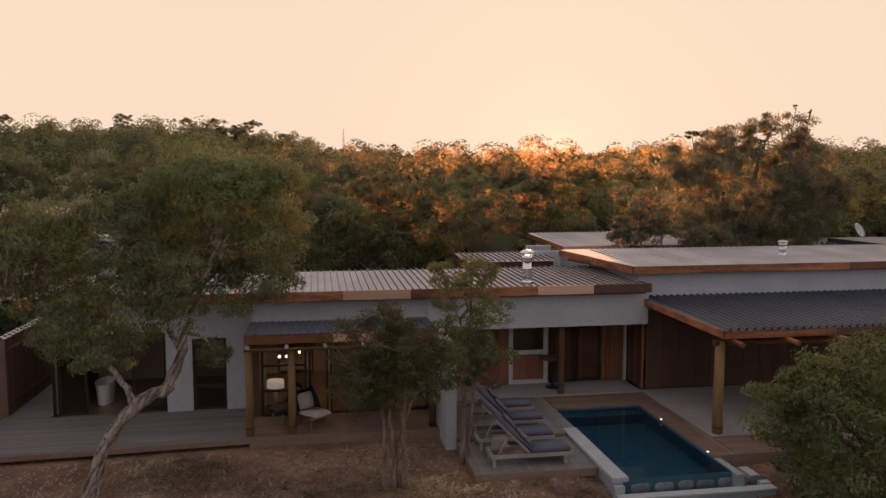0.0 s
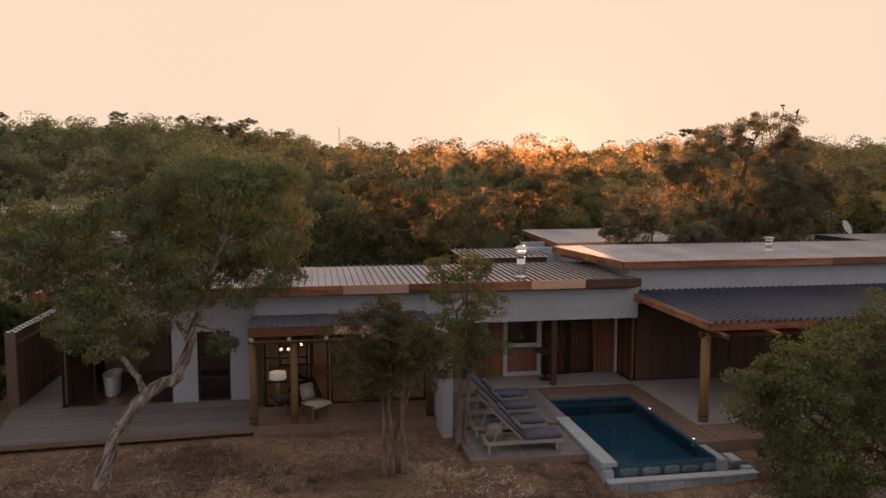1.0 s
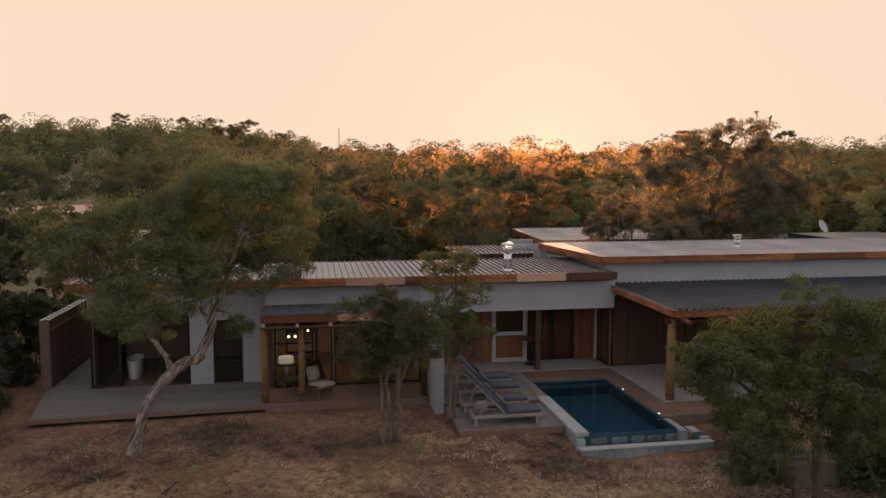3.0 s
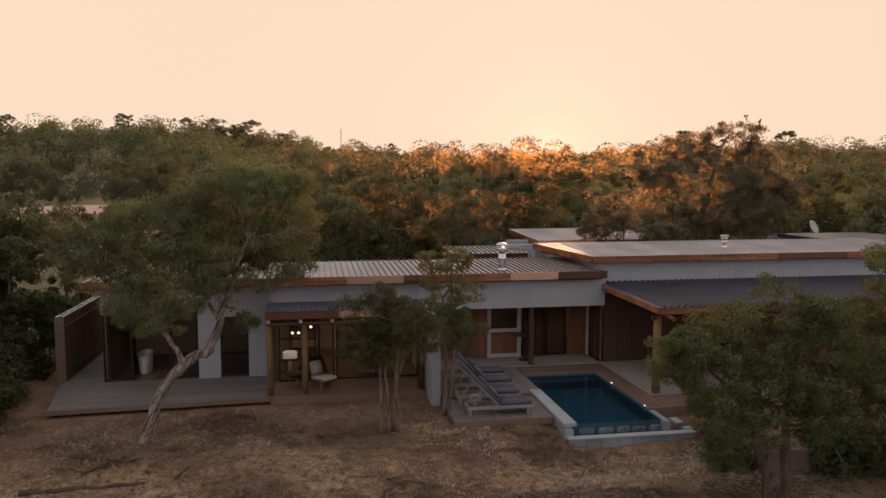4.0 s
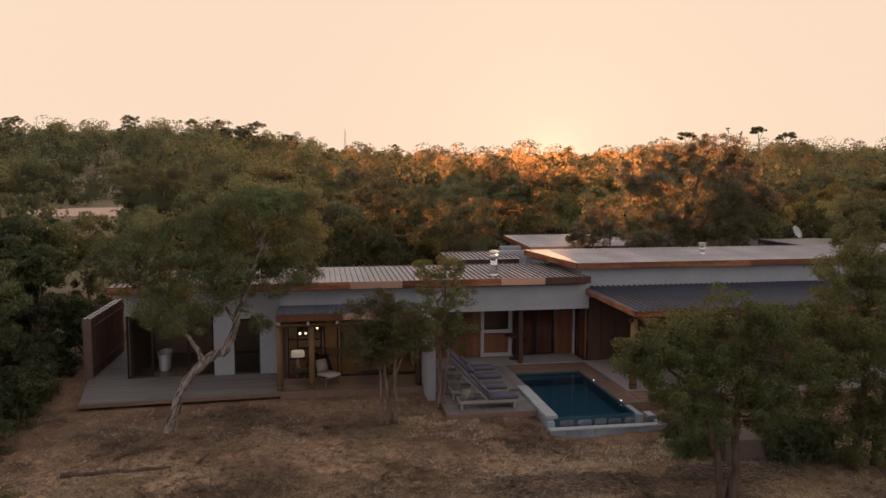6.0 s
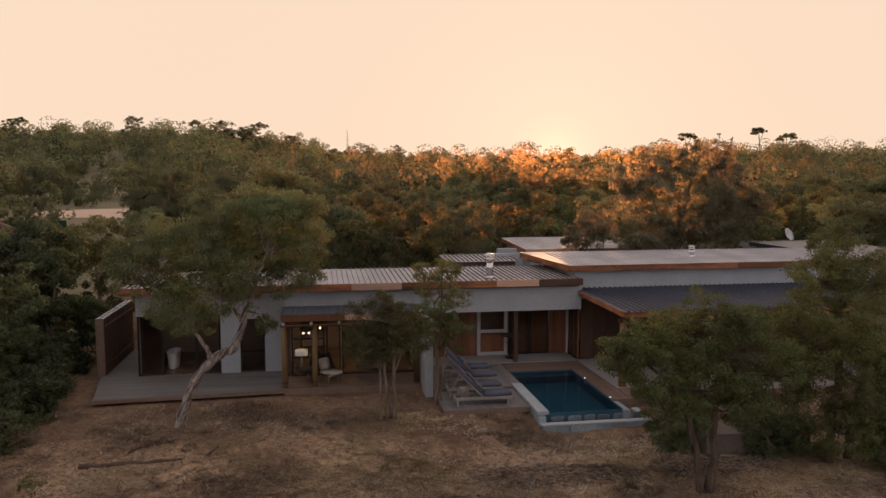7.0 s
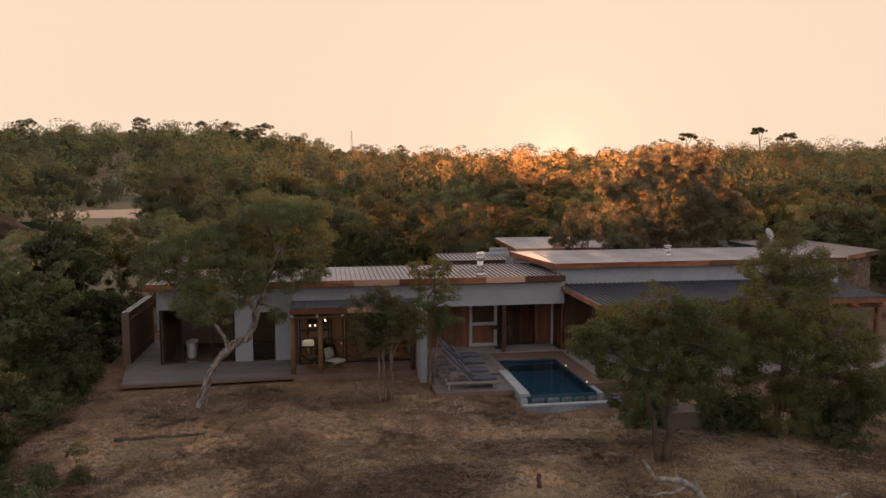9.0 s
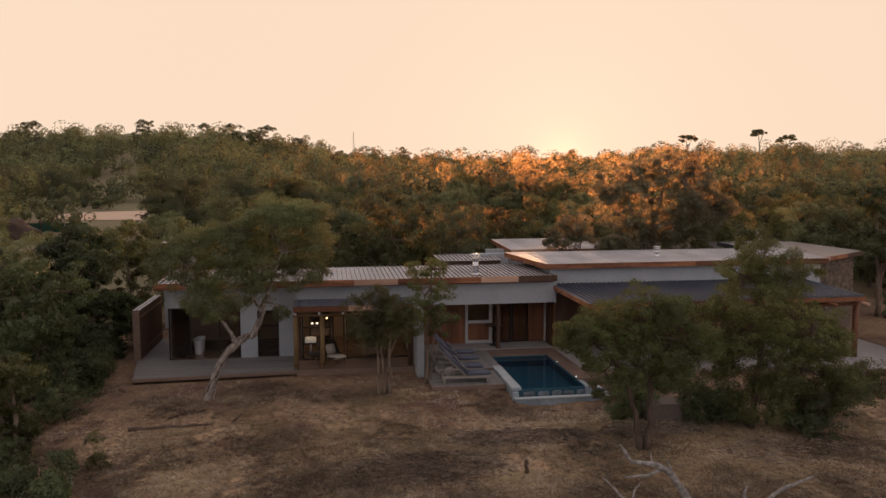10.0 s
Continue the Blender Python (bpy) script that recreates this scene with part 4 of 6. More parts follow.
# ---- sun loungers ----
def sun_lounger():
    g = thing("sun_lounger", "grey timber sun lounger with a blue-grey mattress, back raised", "sun lounger", (4.15, 16.75, -0.03), "loungers beside the pool")
    z = -0.03
    fr = part("frame", box(3.2, 5.15, 16.44, 16.5, z + 0.2, z + 0.29, 0.006), LOUNGER_FRAME, g)
    part("rail", box(3.2, 5.15, 17.02, 17.08, z + 0.2, z + 0.29, 0.006), LOUNGER_FRAME, g)
    part("end_rail", box(3.2, 3.26, 16.5, 17.02, z + 0.2, z + 0.29, 0.006), LOUNGER_FRAME, g)
    part("end_rail", box(5.09, 5.15, 16.5, 17.02, z + 0.2, z + 0.29, 0.006), LOUNGER_FRAME, g)
    for x in (3.24, 4.96):
        for y in (16.445, 17.005):
            part("leg", box(x, x + 0.07, y, y + 0.07, z, z + 0.2, 0.005), LOUNGER_FRAME, g)
    for k in range(9):
        part("slat", box(4.05 + k * 0.115, 4.14 + k * 0.115, 16.5, 17.02, z + 0.265, z + 0.287), LOUNGER_FRAME, g)
    back = part("backrest_frame", beam((4.12, 16.49, z + 0.3), (3.3, 16.49, z + 1.12), 0.04, 0.06, bevel=0.005), LOUNGER_FRAME, g)
    beam_b = part("backrest_rail", beam((4.12, 17.03, z + 0.3), (3.3, 17.03, z + 1.12), 0.04, 0.06, bevel=0.005), LOUNGER_FRAME, back)
    part("prop", beam((3.62, 16.55, z + 0.78), (3.4, 16.55, z + 0.26), 0.03, 0.04), LOUNGER_FRAME, back)
    bm = box(4.12, 5.13, 16.45, 17.07, z + 0.29, z + 0.385)
    bmesh.ops.bevel(bm, geom=bm.edges[:], offset=0.03, segments=3, affect="EDGES")
    part("mattress", bm, CUSHION, g, smooth=True)
    bm = box(-0.02, 1.14, 16.45, 17.07, 0.0, 0.09)
    bmesh.ops.bevel(bm, geom=bm.edges[:], offset=0.03, segments=3, affect="EDGES")
    bmesh.ops.transform(bm, matrix=Matrix.Translation((4.14, 0, z + 0.32)) @ Matrix.Rotation(radians(-135), 4, "Y") @ Matrix.Diagonal((1, 1, -1, 1)), verts=bm.verts)
    part("back_cushion", bm, CUSHION, g, smooth=True)
    bm = box(0.1, 0.46, 16.52, 17.0, 0.1, 0.2)
    bmesh.ops.bevel(bm, geom=bm.edges[:], offset=0.04, segments=3, affect="EDGES")
    bmesh.ops.transform(bm, matrix=Matrix.Translation((4.14, 0, z + 0.32)) @ Matrix.Rotation(radians(-135), 4, "Y") @ Matrix.Diagonal((1, 1, -1, 1)), verts=bm.verts)
    part("pillow", bm, CUSHION_DARK, g, "dark patterned pillow", smooth=True)
    return g


first = sun_lounger()
for dy, dz, dx in ((1.16, 0, -0.06), (2.2, 0.08, 0.0), (3.35, 0.08, 0.02)):
    copy_thing(first, pose(4.15 + dx, 16.75 + dy, -0.03 + dz))
stool = thing("side_stool", "grey-brown drum-shaped side stool between the loungers", "stool", (3.62, 17.36, -0.03))
part("drum", lathe([(0.15, 0), (0.2, 0.08), (0.21, 0.22), (0.18, 0.36), (0.16, 0.4)], (3.62, 17.36, -0.03)), LOUNGER_FRAME, stool, smooth=True)

# ---- lounge chair ----
def lounge_chair(x, y, turn, label, cloth=LINEN):
    g = thing("lounge_chair", label, "chair", (x, y, 0), "chairs under the pergola")
    m = pose(x, y, 0, 0, 0, turn)
    def put(name, bm, mat, lab="", smooth=False):
        bmesh.ops.transform(bm, matrix=m, verts=bm.verts)
        part(name, bm, mat, g, lab, smooth)
    for sx, sy in ((-0.3, -0.3), (0.3, -0.3), (-0.28, 0.3), (0.28, 0.3)):
        put("leg", tube([(sx, sy, 0), (sx * 0.85, sy * 0.85, 0.28)], [0.018, 0.024], 8), POLE)
    shell = bmesh.new()
    rows = []
    for j, (yy, zz, ww) in enumerate(((-0.4, 0.3, 0.36), (-0.1, 0.26, 0.4), (0.2, 0.28, 0.4), (0.36, 0.45, 0.38), (0.45, 0.72, 0.32), (0.5, 0.9, 0.24))):
        rows.append([shell.verts.new((ww * math.sin(a), yy - 0.16 * (1 - math.cos(a)) * (1 if j > 2 else 0.2), zz + 0.14 * (1 - math.cos(a)))) for a in np.linspace(-1.45, 1.45, 11)])
    for r0, r1 in zip(rows, rows[1:]):
        for k in range(10):
            shell.faces.new((r0[k], r0[k + 1], r1[k + 1], r1[k]))
    bmesh.ops.solidify(shell, geom=shell.faces[:], thickness=0.025)
    put("shell", shell, WICKER, "", True)
    bm = box(-0.33, 0.33, -0.42, 0.28, 0.3, 0.43)
    bmesh.ops.bevel(bm, geom=bm.edges[:], offset=0.05, segments=3, affect="EDGES")
    put("seat_cushion", bm, cloth, "", True)
    bm = box(-0.24, 0.24, 0.0, 0.13, 0.0, 0.46)
    bmesh.ops.bevel(bm, geom=bm.edges[:], offset=0.05, segments=3, affect="EDGES")
    bmesh.ops.transform(bm, matrix=pose(0, 0.2, 0.42, -16), verts=bm.verts)
    put("back_pillow", bm, cloth, "", True)


lounge_chair(-0.88, 20.15, 38, "low lounge chair with cream cushions and pale pillow")
lounge_chair(-1.6, 20.75, -60, "dark woven lounge chair with its back turned out", WICKER)

lamp_stand = thing("floor_lamp", "lit floor lamp with cream drum shade behind the glass", "lamp", (-1.95, 21.75, 0.02))
part("base", lathe([(0.12, 0), (0.12, 0.02), (0.03, 0.05), (0.05, 0.2), (0.07, 0.4), (0.03, 0.6), (0.015, 0.72)], (-1.95, 21.75, 0.02), 16), ENAMEL, lamp_stand, smooth=True)
part("shade", lathe([(0.25, 0), (0.24, 0.2), (0.235, 0.2), (0.245, 0.01)], (-1.95, 21.75, 0.68), 28), LAMP_SHADE, lamp_stand, smooth=True)
# two reflected spots, drawn as glowing pendants with cords added to hold them
for dx in (0, 0.22):
    px = -1.89 + dx
    spot = thing("pendant_lamp", "small glowing pendant added for a reflected bright spot", "lamp", (px, 23.0, 1.2))
    part("cord", tube([(px, 23.0, 1.33), (px, 23.0, 2.85)], [0.006, 0.006], 6), FRAME_DARK, spot)
    part("shade", lathe([(0.03, 0.04), (0.05, 0.055), (0.05, 0.1), (0.02, 0.13)], (px, 23.0, 1.2), 14), SPOT_GLOW, spot)
# unseen point lights, added to brighten the rooms behind the glass
for x, y, z, watt in ((-1.75, 22.6, 2.72, 28), (0.6, 23.4, 2.72, 28)):
    room_lamp = bpy.data.lights.new("room_lamp", "POINT")
    room_lamp.energy, room_lamp.shadow_soft_size, room_lamp.color = watt, 0.05, (1.0, 0.66, 0.36)
    new("room_lamp", room_lamp).location = (x, y, z)

tub = thing("bathtub", "white freestanding bathtub behind the open sliding door", "bathtub", (-6.98, 23.3, 0.02))
bm = lathe([(0.26, 0), (0.3, 0.03), (0.33, 0.3), (0.38, 0.6), (0.40, 0.62), (0.37, 0.61), (0.31, 0.3), (0.25, 0.12)], (0, 0, 0), 32)
bmesh.ops.transform(bm, matrix=Matrix.Translation((-6.98, 23.3, 0.02)) @ Matrix.Diagonal((0.66, 1.5, 1.08, 1)), verts=bm.verts)
part("shell", bm, ENAMEL, tub, smooth=True)

# low cement box in the bush in front of the terrace
tank = thing("pump_box", "low rendered cement pump box under the trees", "pump box", (10.3, 12.4, -0.4))
part("body", box(9.75, 10.95, 12.0, 12.9, -0.75, 0.12, 0.015), MORTAR, tank)
part("lid", box(9.7, 11.0, 11.95, 12.95, 0.124, 0.17, 0.01), MORTAR, tank)

# ---- trees ----
def leaf_cards(centres, size, rng, stretch=2.2, droop=0.0, facing=None, order=0.8):
    """One small leaf for each centre, turned partly to the way given in facing: vertices and faces as arrays."""
    n = len(centres)
    nrm = rng.normal(size=(n, 3))
    nrm /= np.linalg.norm(nrm, axis=1)[:, None]
    if facing is not None:
        nrm = nrm * (1 - order) + facing * order
        nrm /= np.linalg.norm(nrm, axis=1)[:, None] + 1e-6
    d = rng.normal(size=(n, 3))
    d[:, 2] -= droop
    d -= nrm * (d * nrm).sum(1)[:, None]
    d /= np.linalg.norm(d, axis=1)[:, None] + 1e-6
    s = np.cross(d, nrm)
    ln = size * rng.uniform(0.6, 1.4, (n, 1))
    wd = ln / stretch
    v = np.empty((n, 4, 3))
    v[:, 0] = centres - d * ln * 0.5
    v[:, 1] = centres + s * wd * 0.5
    v[:, 2] = centres + d * ln * 0.5
    v[:, 3] = centres - s * wd * 0.5
    f = np.arange(n * 4).reshape(n, 4)
    return v.reshape(-1, 3), f


def array_mesh(name, v, f, mat):
    me = bpy.data.meshes.new(name)
    me.vertices.add(len(v))
    me.vertices.foreach_set("co", np.asarray(v, dtype=np.float32).ravel())
    me.loops.add(f.size)
    me.loops.foreach_set("vertex_index", f.ravel().astype(np.int32))
    me.polygons.add(len(f))
    me.polygons.foreach_set("loop_start", np.arange(0, f.size, f.shape[1], dtype=np.int32))
    me.polygons.foreach_set("loop_total", np.full(len(f), f.shape[1], dtype=np.int32))
    me.materials.append(mat)
    me.update(calc_edges=True)
    return me


def clump_points(lobes, rng, clumps, per, spread, hollow=0.45):
    """Puffs of leaves near the skin of the crown's lobes: puff centres, leaf centres on their upper shells, and the way each leaf faces."""
    vol = np.array([r[3] * r[4] * r[5] for r in lobes]) ** 0.66
    n = max(12, clumps // 3)
    pick = rng.choice(len(lobes), n, p=vol / vol.sum())
    L = np.array(lobes)[pick]
    d = rng.normal(size=(n, 3))
    d /= np.linalg.norm(d, axis=1)[:, None]
    r = hollow + (1 - hollow) * rng.random((n, 1)) ** 0.5
    r *= 1 + 0.15 * rng.normal(size=(n, 1)).clip(-1.5, 1.9)
    c = L[:, :3] + d * r * L[:, 3:6]
    m = per * 3
    size = spread * 1.75 * rng.uniform(0.6, 1.45, (n, 1))
    o = rng.normal(size=(n * m, 3))
    o[:, 2] += 0.45
    o += d.repeat(m, axis=0) * 0.35
    o /= np.linalg.norm(o, axis=1)[:, None]
    off = o * size.repeat(m, axis=0) * (0.45 + 0.65 * rng.random((n * m, 1)) ** 0.7) * np.array([1, 1, 0.72])
    off += rng.normal(size=off.shape) * spread * 0.16
    return c, np.repeat(c, m, axis=0) + off, o


def tree(name, label, base, stems, lobes, leaf_mat, bark, seed, clumps=420, per=42, spread=0.17, leaf=0.085, droop=0.3,
         category="tree", group="", twigs=120, twig_r=0.012, stretch=2.4):
    """stems: lists of (x, y, z, radius) from the ground up, in the world; lobes: (x, y, z, rx, ry, rz)."""
    rng = np.random.default_rng(seed)
    t = thing(name, label, category, base, group)
    # small side clumps break up the outline of the crown
    side = []
    for L in lobes:
        for _ in range(3):
            d = rng.normal(size=3)
            d[2] = abs(d[2]) * 0.8 - 0.15
            d /= np.linalg.norm(d)
            k = rng.uniform(0.22, 0.42)
            side.append((L[0] + d[0] * L[3] * 1.02, L[1] + d[1] * L[4] * 1.02, L[2] + d[2] * L[5] * 1.05, L[3] * k, L[4] * k, L[5] * k * 1.1))
    main, lobes = list(lobes), list(lobes) + side
    for st in stems:
        pts, rad = [], []
        for a, b in zip(st, st[1:]):
            for k in range(4):
                u = k / 4
                j = 0.35 * min(a[3], 0.08)
                pts.append([a[i] + (b[i] - a[i]) * u + (rng.normal() * j if k else 0) for i in range(3)])
                rad.append((a[3] + (b[3] - a[3]) * u) * (1 + 0.08 * rng.normal()))
        pts.append(st[-1][:3])
        rad.append(st[-1][3])
        part("trunk" if st[0][3] > 0.05 else "limb", tube(pts, rad, 9), bark, t, smooth=True)
    c, lv, face = clump_points(lobes, rng, clumps, per, spread)
    bm = bmesh.new()
    mids = [Vector(p[:3]) for st in stems for p in st[len(st) // 2:]]
    for L in main:
        p = min(mids, key=lambda q: (q - Vector(L[:3])).length)
        m = p.lerp(Vector(L[:3]), 0.55) + Vector(rng.normal(size=3) * 0.12)
        tube([p, m, Vector(L[:3])], [0.05, 0.035, 0.02], 6, bm, cap=False)
    for i in rng.choice(len(c), min(twigs, len(c)), replace=False):
        e = Vector(c[i])
        L = min(main, key=lambda l: (Vector(l[:3]) - e).length)
        m = Vector(L[:3]).lerp(e, 0.5) + Vector(rng.normal(size=3) * 0.07)
        tube([Vector(L[:3]), m, e], [twig_r * 1.4, twig_r, twig_r * 0.4], 4, bm, cap=False)
    tagged(part("branching", bm, bark, t), kind="stuff")
    v, f = leaf_cards(lv, leaf, rng, stretch, droop, face, 0.62)
    link_mesh("crown", array_mesh("crown", v, f, leaf_mat), t)
    return t


# the leaning tree before the deck
def P(px, py, y=16.3):
    return (-4.5 + (px - 335) * 0.0160, y, 1.95 + (640 - py) * 0.0160)


tree("leaning_tree", "leaning tree with pale peeling trunk and grey-green crown", (-5.55, 16.4, -0.25),
     [[(-5.6, 16.4, -0.35, 0.21), (-5.5, 16.4, 0.15, 0.165), (-5.22, 16.38, 0.95, 0.145), (-4.85, 16.35, 1.55, 0.135), (-4.45, 16.3, 1.95, 0.13),
       (-3.85, 16.3, 2.25, 0.13), (-3.66, 16.3, 2.7, 0.11), (-3.5, 16.35, 3.4, 0.085), (-3.2, 16.4, 4.3, 0.055), (-2.8, 16.4, 5.2, 0.035)],
      [(-4.55, 16.3, 1.9, 0.085), (-4.75, 16.25, 2.35, 0.06), (-5.1, 16.2, 2.9, 0.05), (-5.7, 16.2, 3.5, 0.045), (-6.3, 16.1, 4.1, 0.03)],
      [(-3.6, 16.32, 3.0, 0.06), (-4.1, 16.6, 3.9, 0.05), (-4.6, 16.8, 4.8, 0.04), (-4.4, 16.8, 5.4, 0.03)],
      [(-5.0, 16.2, 2.8, 0.04), (-5.5, 15.95, 3.0, 0.028), (-5.95, 15.9, 3.15, 0.015)]],
     [(*P(478, 372), 1.25, 1.3, 0.95), (*P(420, 360), 1.1, 1.2, 0.8), (*P(508, 420), 0.75, 1.0, 0.7), (*P(330, 430), 1.3, 1.3, 1.0),
      (*P(220, 450), 1.15, 1.2, 0.95), (*P(192, 455, 16.0), 0.6, 0.9, 0.55), (*P(400, 460), 1.5, 1.4, 0.75), (*P(470, 490), 1.0, 1.0, 0.5),
      (*P(262, 535, 15.9), 0.65, 0.8, 0.6), (*P(290, 560, 15.8), 0.8, 0.7, 0.5), (*P(440, 575, 15.9), 0.35, 0.35, 0.22), (*P(330, 510), 1.4, 1.2, 0.7),
      (*P(520, 345), 0.5, 0.7, 0.45), (*P(360, 385), 0.7, 0.9, 0.45), (*P(470, 340), 0.75, 0.8, 0.45), (*P(512, 475), 0.5, 0.7, 0.55), (*P(425, 345), 0.45, 0.6, 0.4)],
     LEAF_GREY, BARK_PALE, 11, clumps=2100, per=62, spread=0.15, leaf=0.082, droop=1.5, twigs=300, stretch=3.4)

tree("multi_stem_tree", "small multi-stemmed tree with dense rounded olive crown", (0.94, 16.0, -0.2),
     [[(0.72, 16.0, -0.3, 0.06), (0.70, 16.0, 0.6, 0.05), (0.66, 16.0, 1.5, 0.045), (0.5, 16.0, 2.5, 0.03)],
      [(0.88, 15.95, -0.3, 0.065), (0.86, 15.95, 0.7, 0.05), (0.8, 16.0, 1.6, 0.045), (0.85, 16.1, 2.9, 0.03)],
      [(1.12, 16.02, -0.3, 0.08), (1.14, 16.0, 0.6, 0.06), (1.1, 16.0, 1.5, 0.05), (1.2, 16.0, 2.6, 0.03)],
      [(1.0, 16.1, -0.3, 0.05), (0.95, 16.05, 0.8, 0.04), (1.3, 16.0, 1.8, 0.035), (1.7, 15.9, 2.4, 0.02)]],
     [(0.95, 16.0, 2.75, 1.15, 1.1, 0.9), (0.55, 15.9, 3.1, 0.8, 0.8, 0.65), (1.3, 16.1, 3.05, 0.8, 0.8, 0.6), (0.2, 15.9, 2.5, 0.65, 0.7, 0.55),
      (1.75, 16.0, 2.45, 0.65, 0.7, 0.6), (0.9, 15.8, 2.15, 1.1, 0.9, 0.45), (0.75, 16, 3.55, 0.45, 0.5, 0.35)],
     LEAF, BARK, 12, clumps=510, per=74, spread=0.12, leaf=0.064, twigs=160)

tree("slender_tree", "slender upright young tree beside the sun deck", (2.7, 17.3, -0.2),
     [[(2.68, 17.3, -0.3, 0.07), (2.72, 17.3, 0.8, 0.06), (2.7, 17.3, 1.9, 0.05), (2.85, 17.3, 3.2, 0.035), (2.9, 17.3, 4.4, 0.02)],
      [(2.8, 17.32, -0.3, 0.05), (2.88, 17.3, 0.9, 0.04), (3.0, 17.3, 2.0, 0.035), (2.6, 17.3, 3.3, 0.025), (2.3, 17.3, 4.2, 0.015)]],
     [(2.75, 17.3, 3.7, 0.75, 0.75, 0.7), (2.45, 17.3, 4.15, 0.45, 0.45, 0.5), (3.15, 17.3, 4.2, 0.42, 0.45, 0.55), (2.9, 17.3, 3.0, 0.8, 0.7, 0.6),
      (3.3, 17.2, 2.5, 0.6, 0.5, 0.5), (2.75, 17.3, 2.2, 0.6, 0.5, 0.5), (3.3, 17.2, 1.9, 0.4, 0.4, 0.35), (3.45, 17.3, 4.62, 0.16, 0.16, 0.3), (2.2, 17.3, 4.5, 0.2, 0.2, 0.3)],
     LEAF_BRIGHT, BARK, 13, clumps=230, per=56, spread=0.12, leaf=0.07, twigs=120)


def Q(px, py, y=9.9):
    return (8.6 + (px - 1137) * 0.0163, y, -0.5 + (790 - py) * 0.0163)


tree("spreading_tree", "two-stemmed bushy tree with dense green crown", (8.6, 9.9, -0.55),
     [[(8.5, 9.9, -0.65, 0.12), (8.35, 9.9, 0.3, 0.09), (8.1, 9.9, 1.3, 0.08), (7.6, 9.9, 2.3, 0.05), (6.9, 9.9, 2.9, 0.03)],
      [(8.68, 9.92, -0.65, 0.13), (8.8, 9.9, 0.6, 0.1), (8.75, 9.9, 1.6, 0.09), (8.9, 9.9, 3.0, 0.05), (8.8, 9.9, 3.9, 0.025)]],
     [(*Q(1120, 560), 1.5, 1.5, 0.95), (*Q(1140, 520), 1.0, 1.1, 0.6), (*Q(1190, 590), 1.0, 1.2, 0.9), (*Q(1060, 590), 1.0, 1.1, 0.8),
      (*Q(1010, 560), 0.65, 0.8, 0.55), (*Q(1000, 590), 0.45, 0.6, 0.4), (*Q(1120, 630), 1.3, 1.2, 0.7), (*Q(1185, 655), 0.9, 1.0, 0.55), (*Q(1065, 660), 0.6, 0.8, 0.6), (*Q(1240, 610), 0.8, 1.0, 0.7), (*Q(985, 572), 0.5, 0.6, 0.4), (*Q(1050, 530), 0.6, 0.7, 0.4), (*Q(1200, 530), 0.7, 0.8, 0.45)],
     LEAF_BRIGHT, BARK_DARK, 14, clumps=1000, per=80, spread=0.14, leaf=0.066, twigs=200)


def R(px, py, y=11.2):
    return (13.0 + (px - 1330) * 0.0182, y, -0.35 + (745 - py) * 0.0182)


tree("tall_bush_tree", "tall dense tree with foliage down to the ground", (13.3, 11.2, -0.5),
     [[(13.0, 11.2, -0.6, 0.13), (13.1, 11.2, 0.8, 0.1), (13.3, 11.2, 2.5, 0.08), (13.2, 11.2, 4.5, 0.05)],
      [(13.7, 11.3, -0.6, 0.12), (13.9, 11.3, 1.0, 0.1), (14.3, 11.3, 2.6, 0.06)],
      [(14.6, 11.2, -0.6, 0.1), (14.8, 11.2, 0.9, 0.08), (15.1, 11.2, 2.4, 0.05)]],
     [(*R(1345, 430), 0.95, 1.0, 0.65), (*R(1310, 470), 1.0, 1.0, 0.75), (*R(1375, 470), 1.0, 1.0, 0.75), (*R(1340, 520), 1.6, 1.4, 1.0), (*R(1300, 570), 1.2, 1.2, 0.9),
      (*R(1410, 570), 1.5, 1.4, 1.0), (*R(1460, 590), 1.0, 1.2, 0.9), (*R(1350, 630), 1.7, 1.4, 0.9), (*R(1440, 650), 1.3, 1.2, 0.8), (*R(1270, 620), 0.7, 0.8, 0.8), (*R(1400, 690), 1.5, 1.2, 0.6), (*R(1340, 705, 11.0), 0.9, 0.9, 0.55), (*R(1450, 705, 11.0), 1.1, 1.0, 0.6), (*R(1500, 640), 0.9, 1.0, 0.9)],
     LEAF, BARK_DARK, 15, clumps=1900, per=70, spread=0.15, leaf=0.08, twigs=220)


def simple_tree(name, label, x, y, z0, h, r, mat, seed, clumps, per, spread, leaf, low=0.25, group="", squash=1.0, stem=0.09, twigs=60, lobes=9):
    rng = np.random.default_rng(seed)
    ls = []
    for k in range(lobes):
        a, q = rng.uniform(0, math.tau), rng.random() ** 0.6
        hh = low + (0.86 - low) * rng.random()
        rr = r * (0.62 if hh < 0.75 else 0.5) * rng.uniform(0.7, 1.1)
        ls.append((x + r * 0.6 * q * math.cos(a), y + r * 0.6 * q * math.sin(a), z0 + h * hh, rr, rr, rr * 0.75 * squash))
    ls.append((x, y, z0 + h * 0.82, r * 0.5, r * 0.5, h * 0.16))
    stems = [[(x + 0.1 * k, y + 0.1 * k, z0 - 0.2, stem), (x + 0.15 * k + rng.normal() * 0.1, y, z0 + h * 0.3, stem * 0.8), (x + 0.3 * k, y + rng.normal() * 0.2, z0 + h * 0.7, stem * 0.4)] for k in (-1, 1)]
    return tree(name, label, (x, y, z0), stems, ls, mat, BARK, seed, clumps, per, spread, leaf, group=group, twigs=twigs)


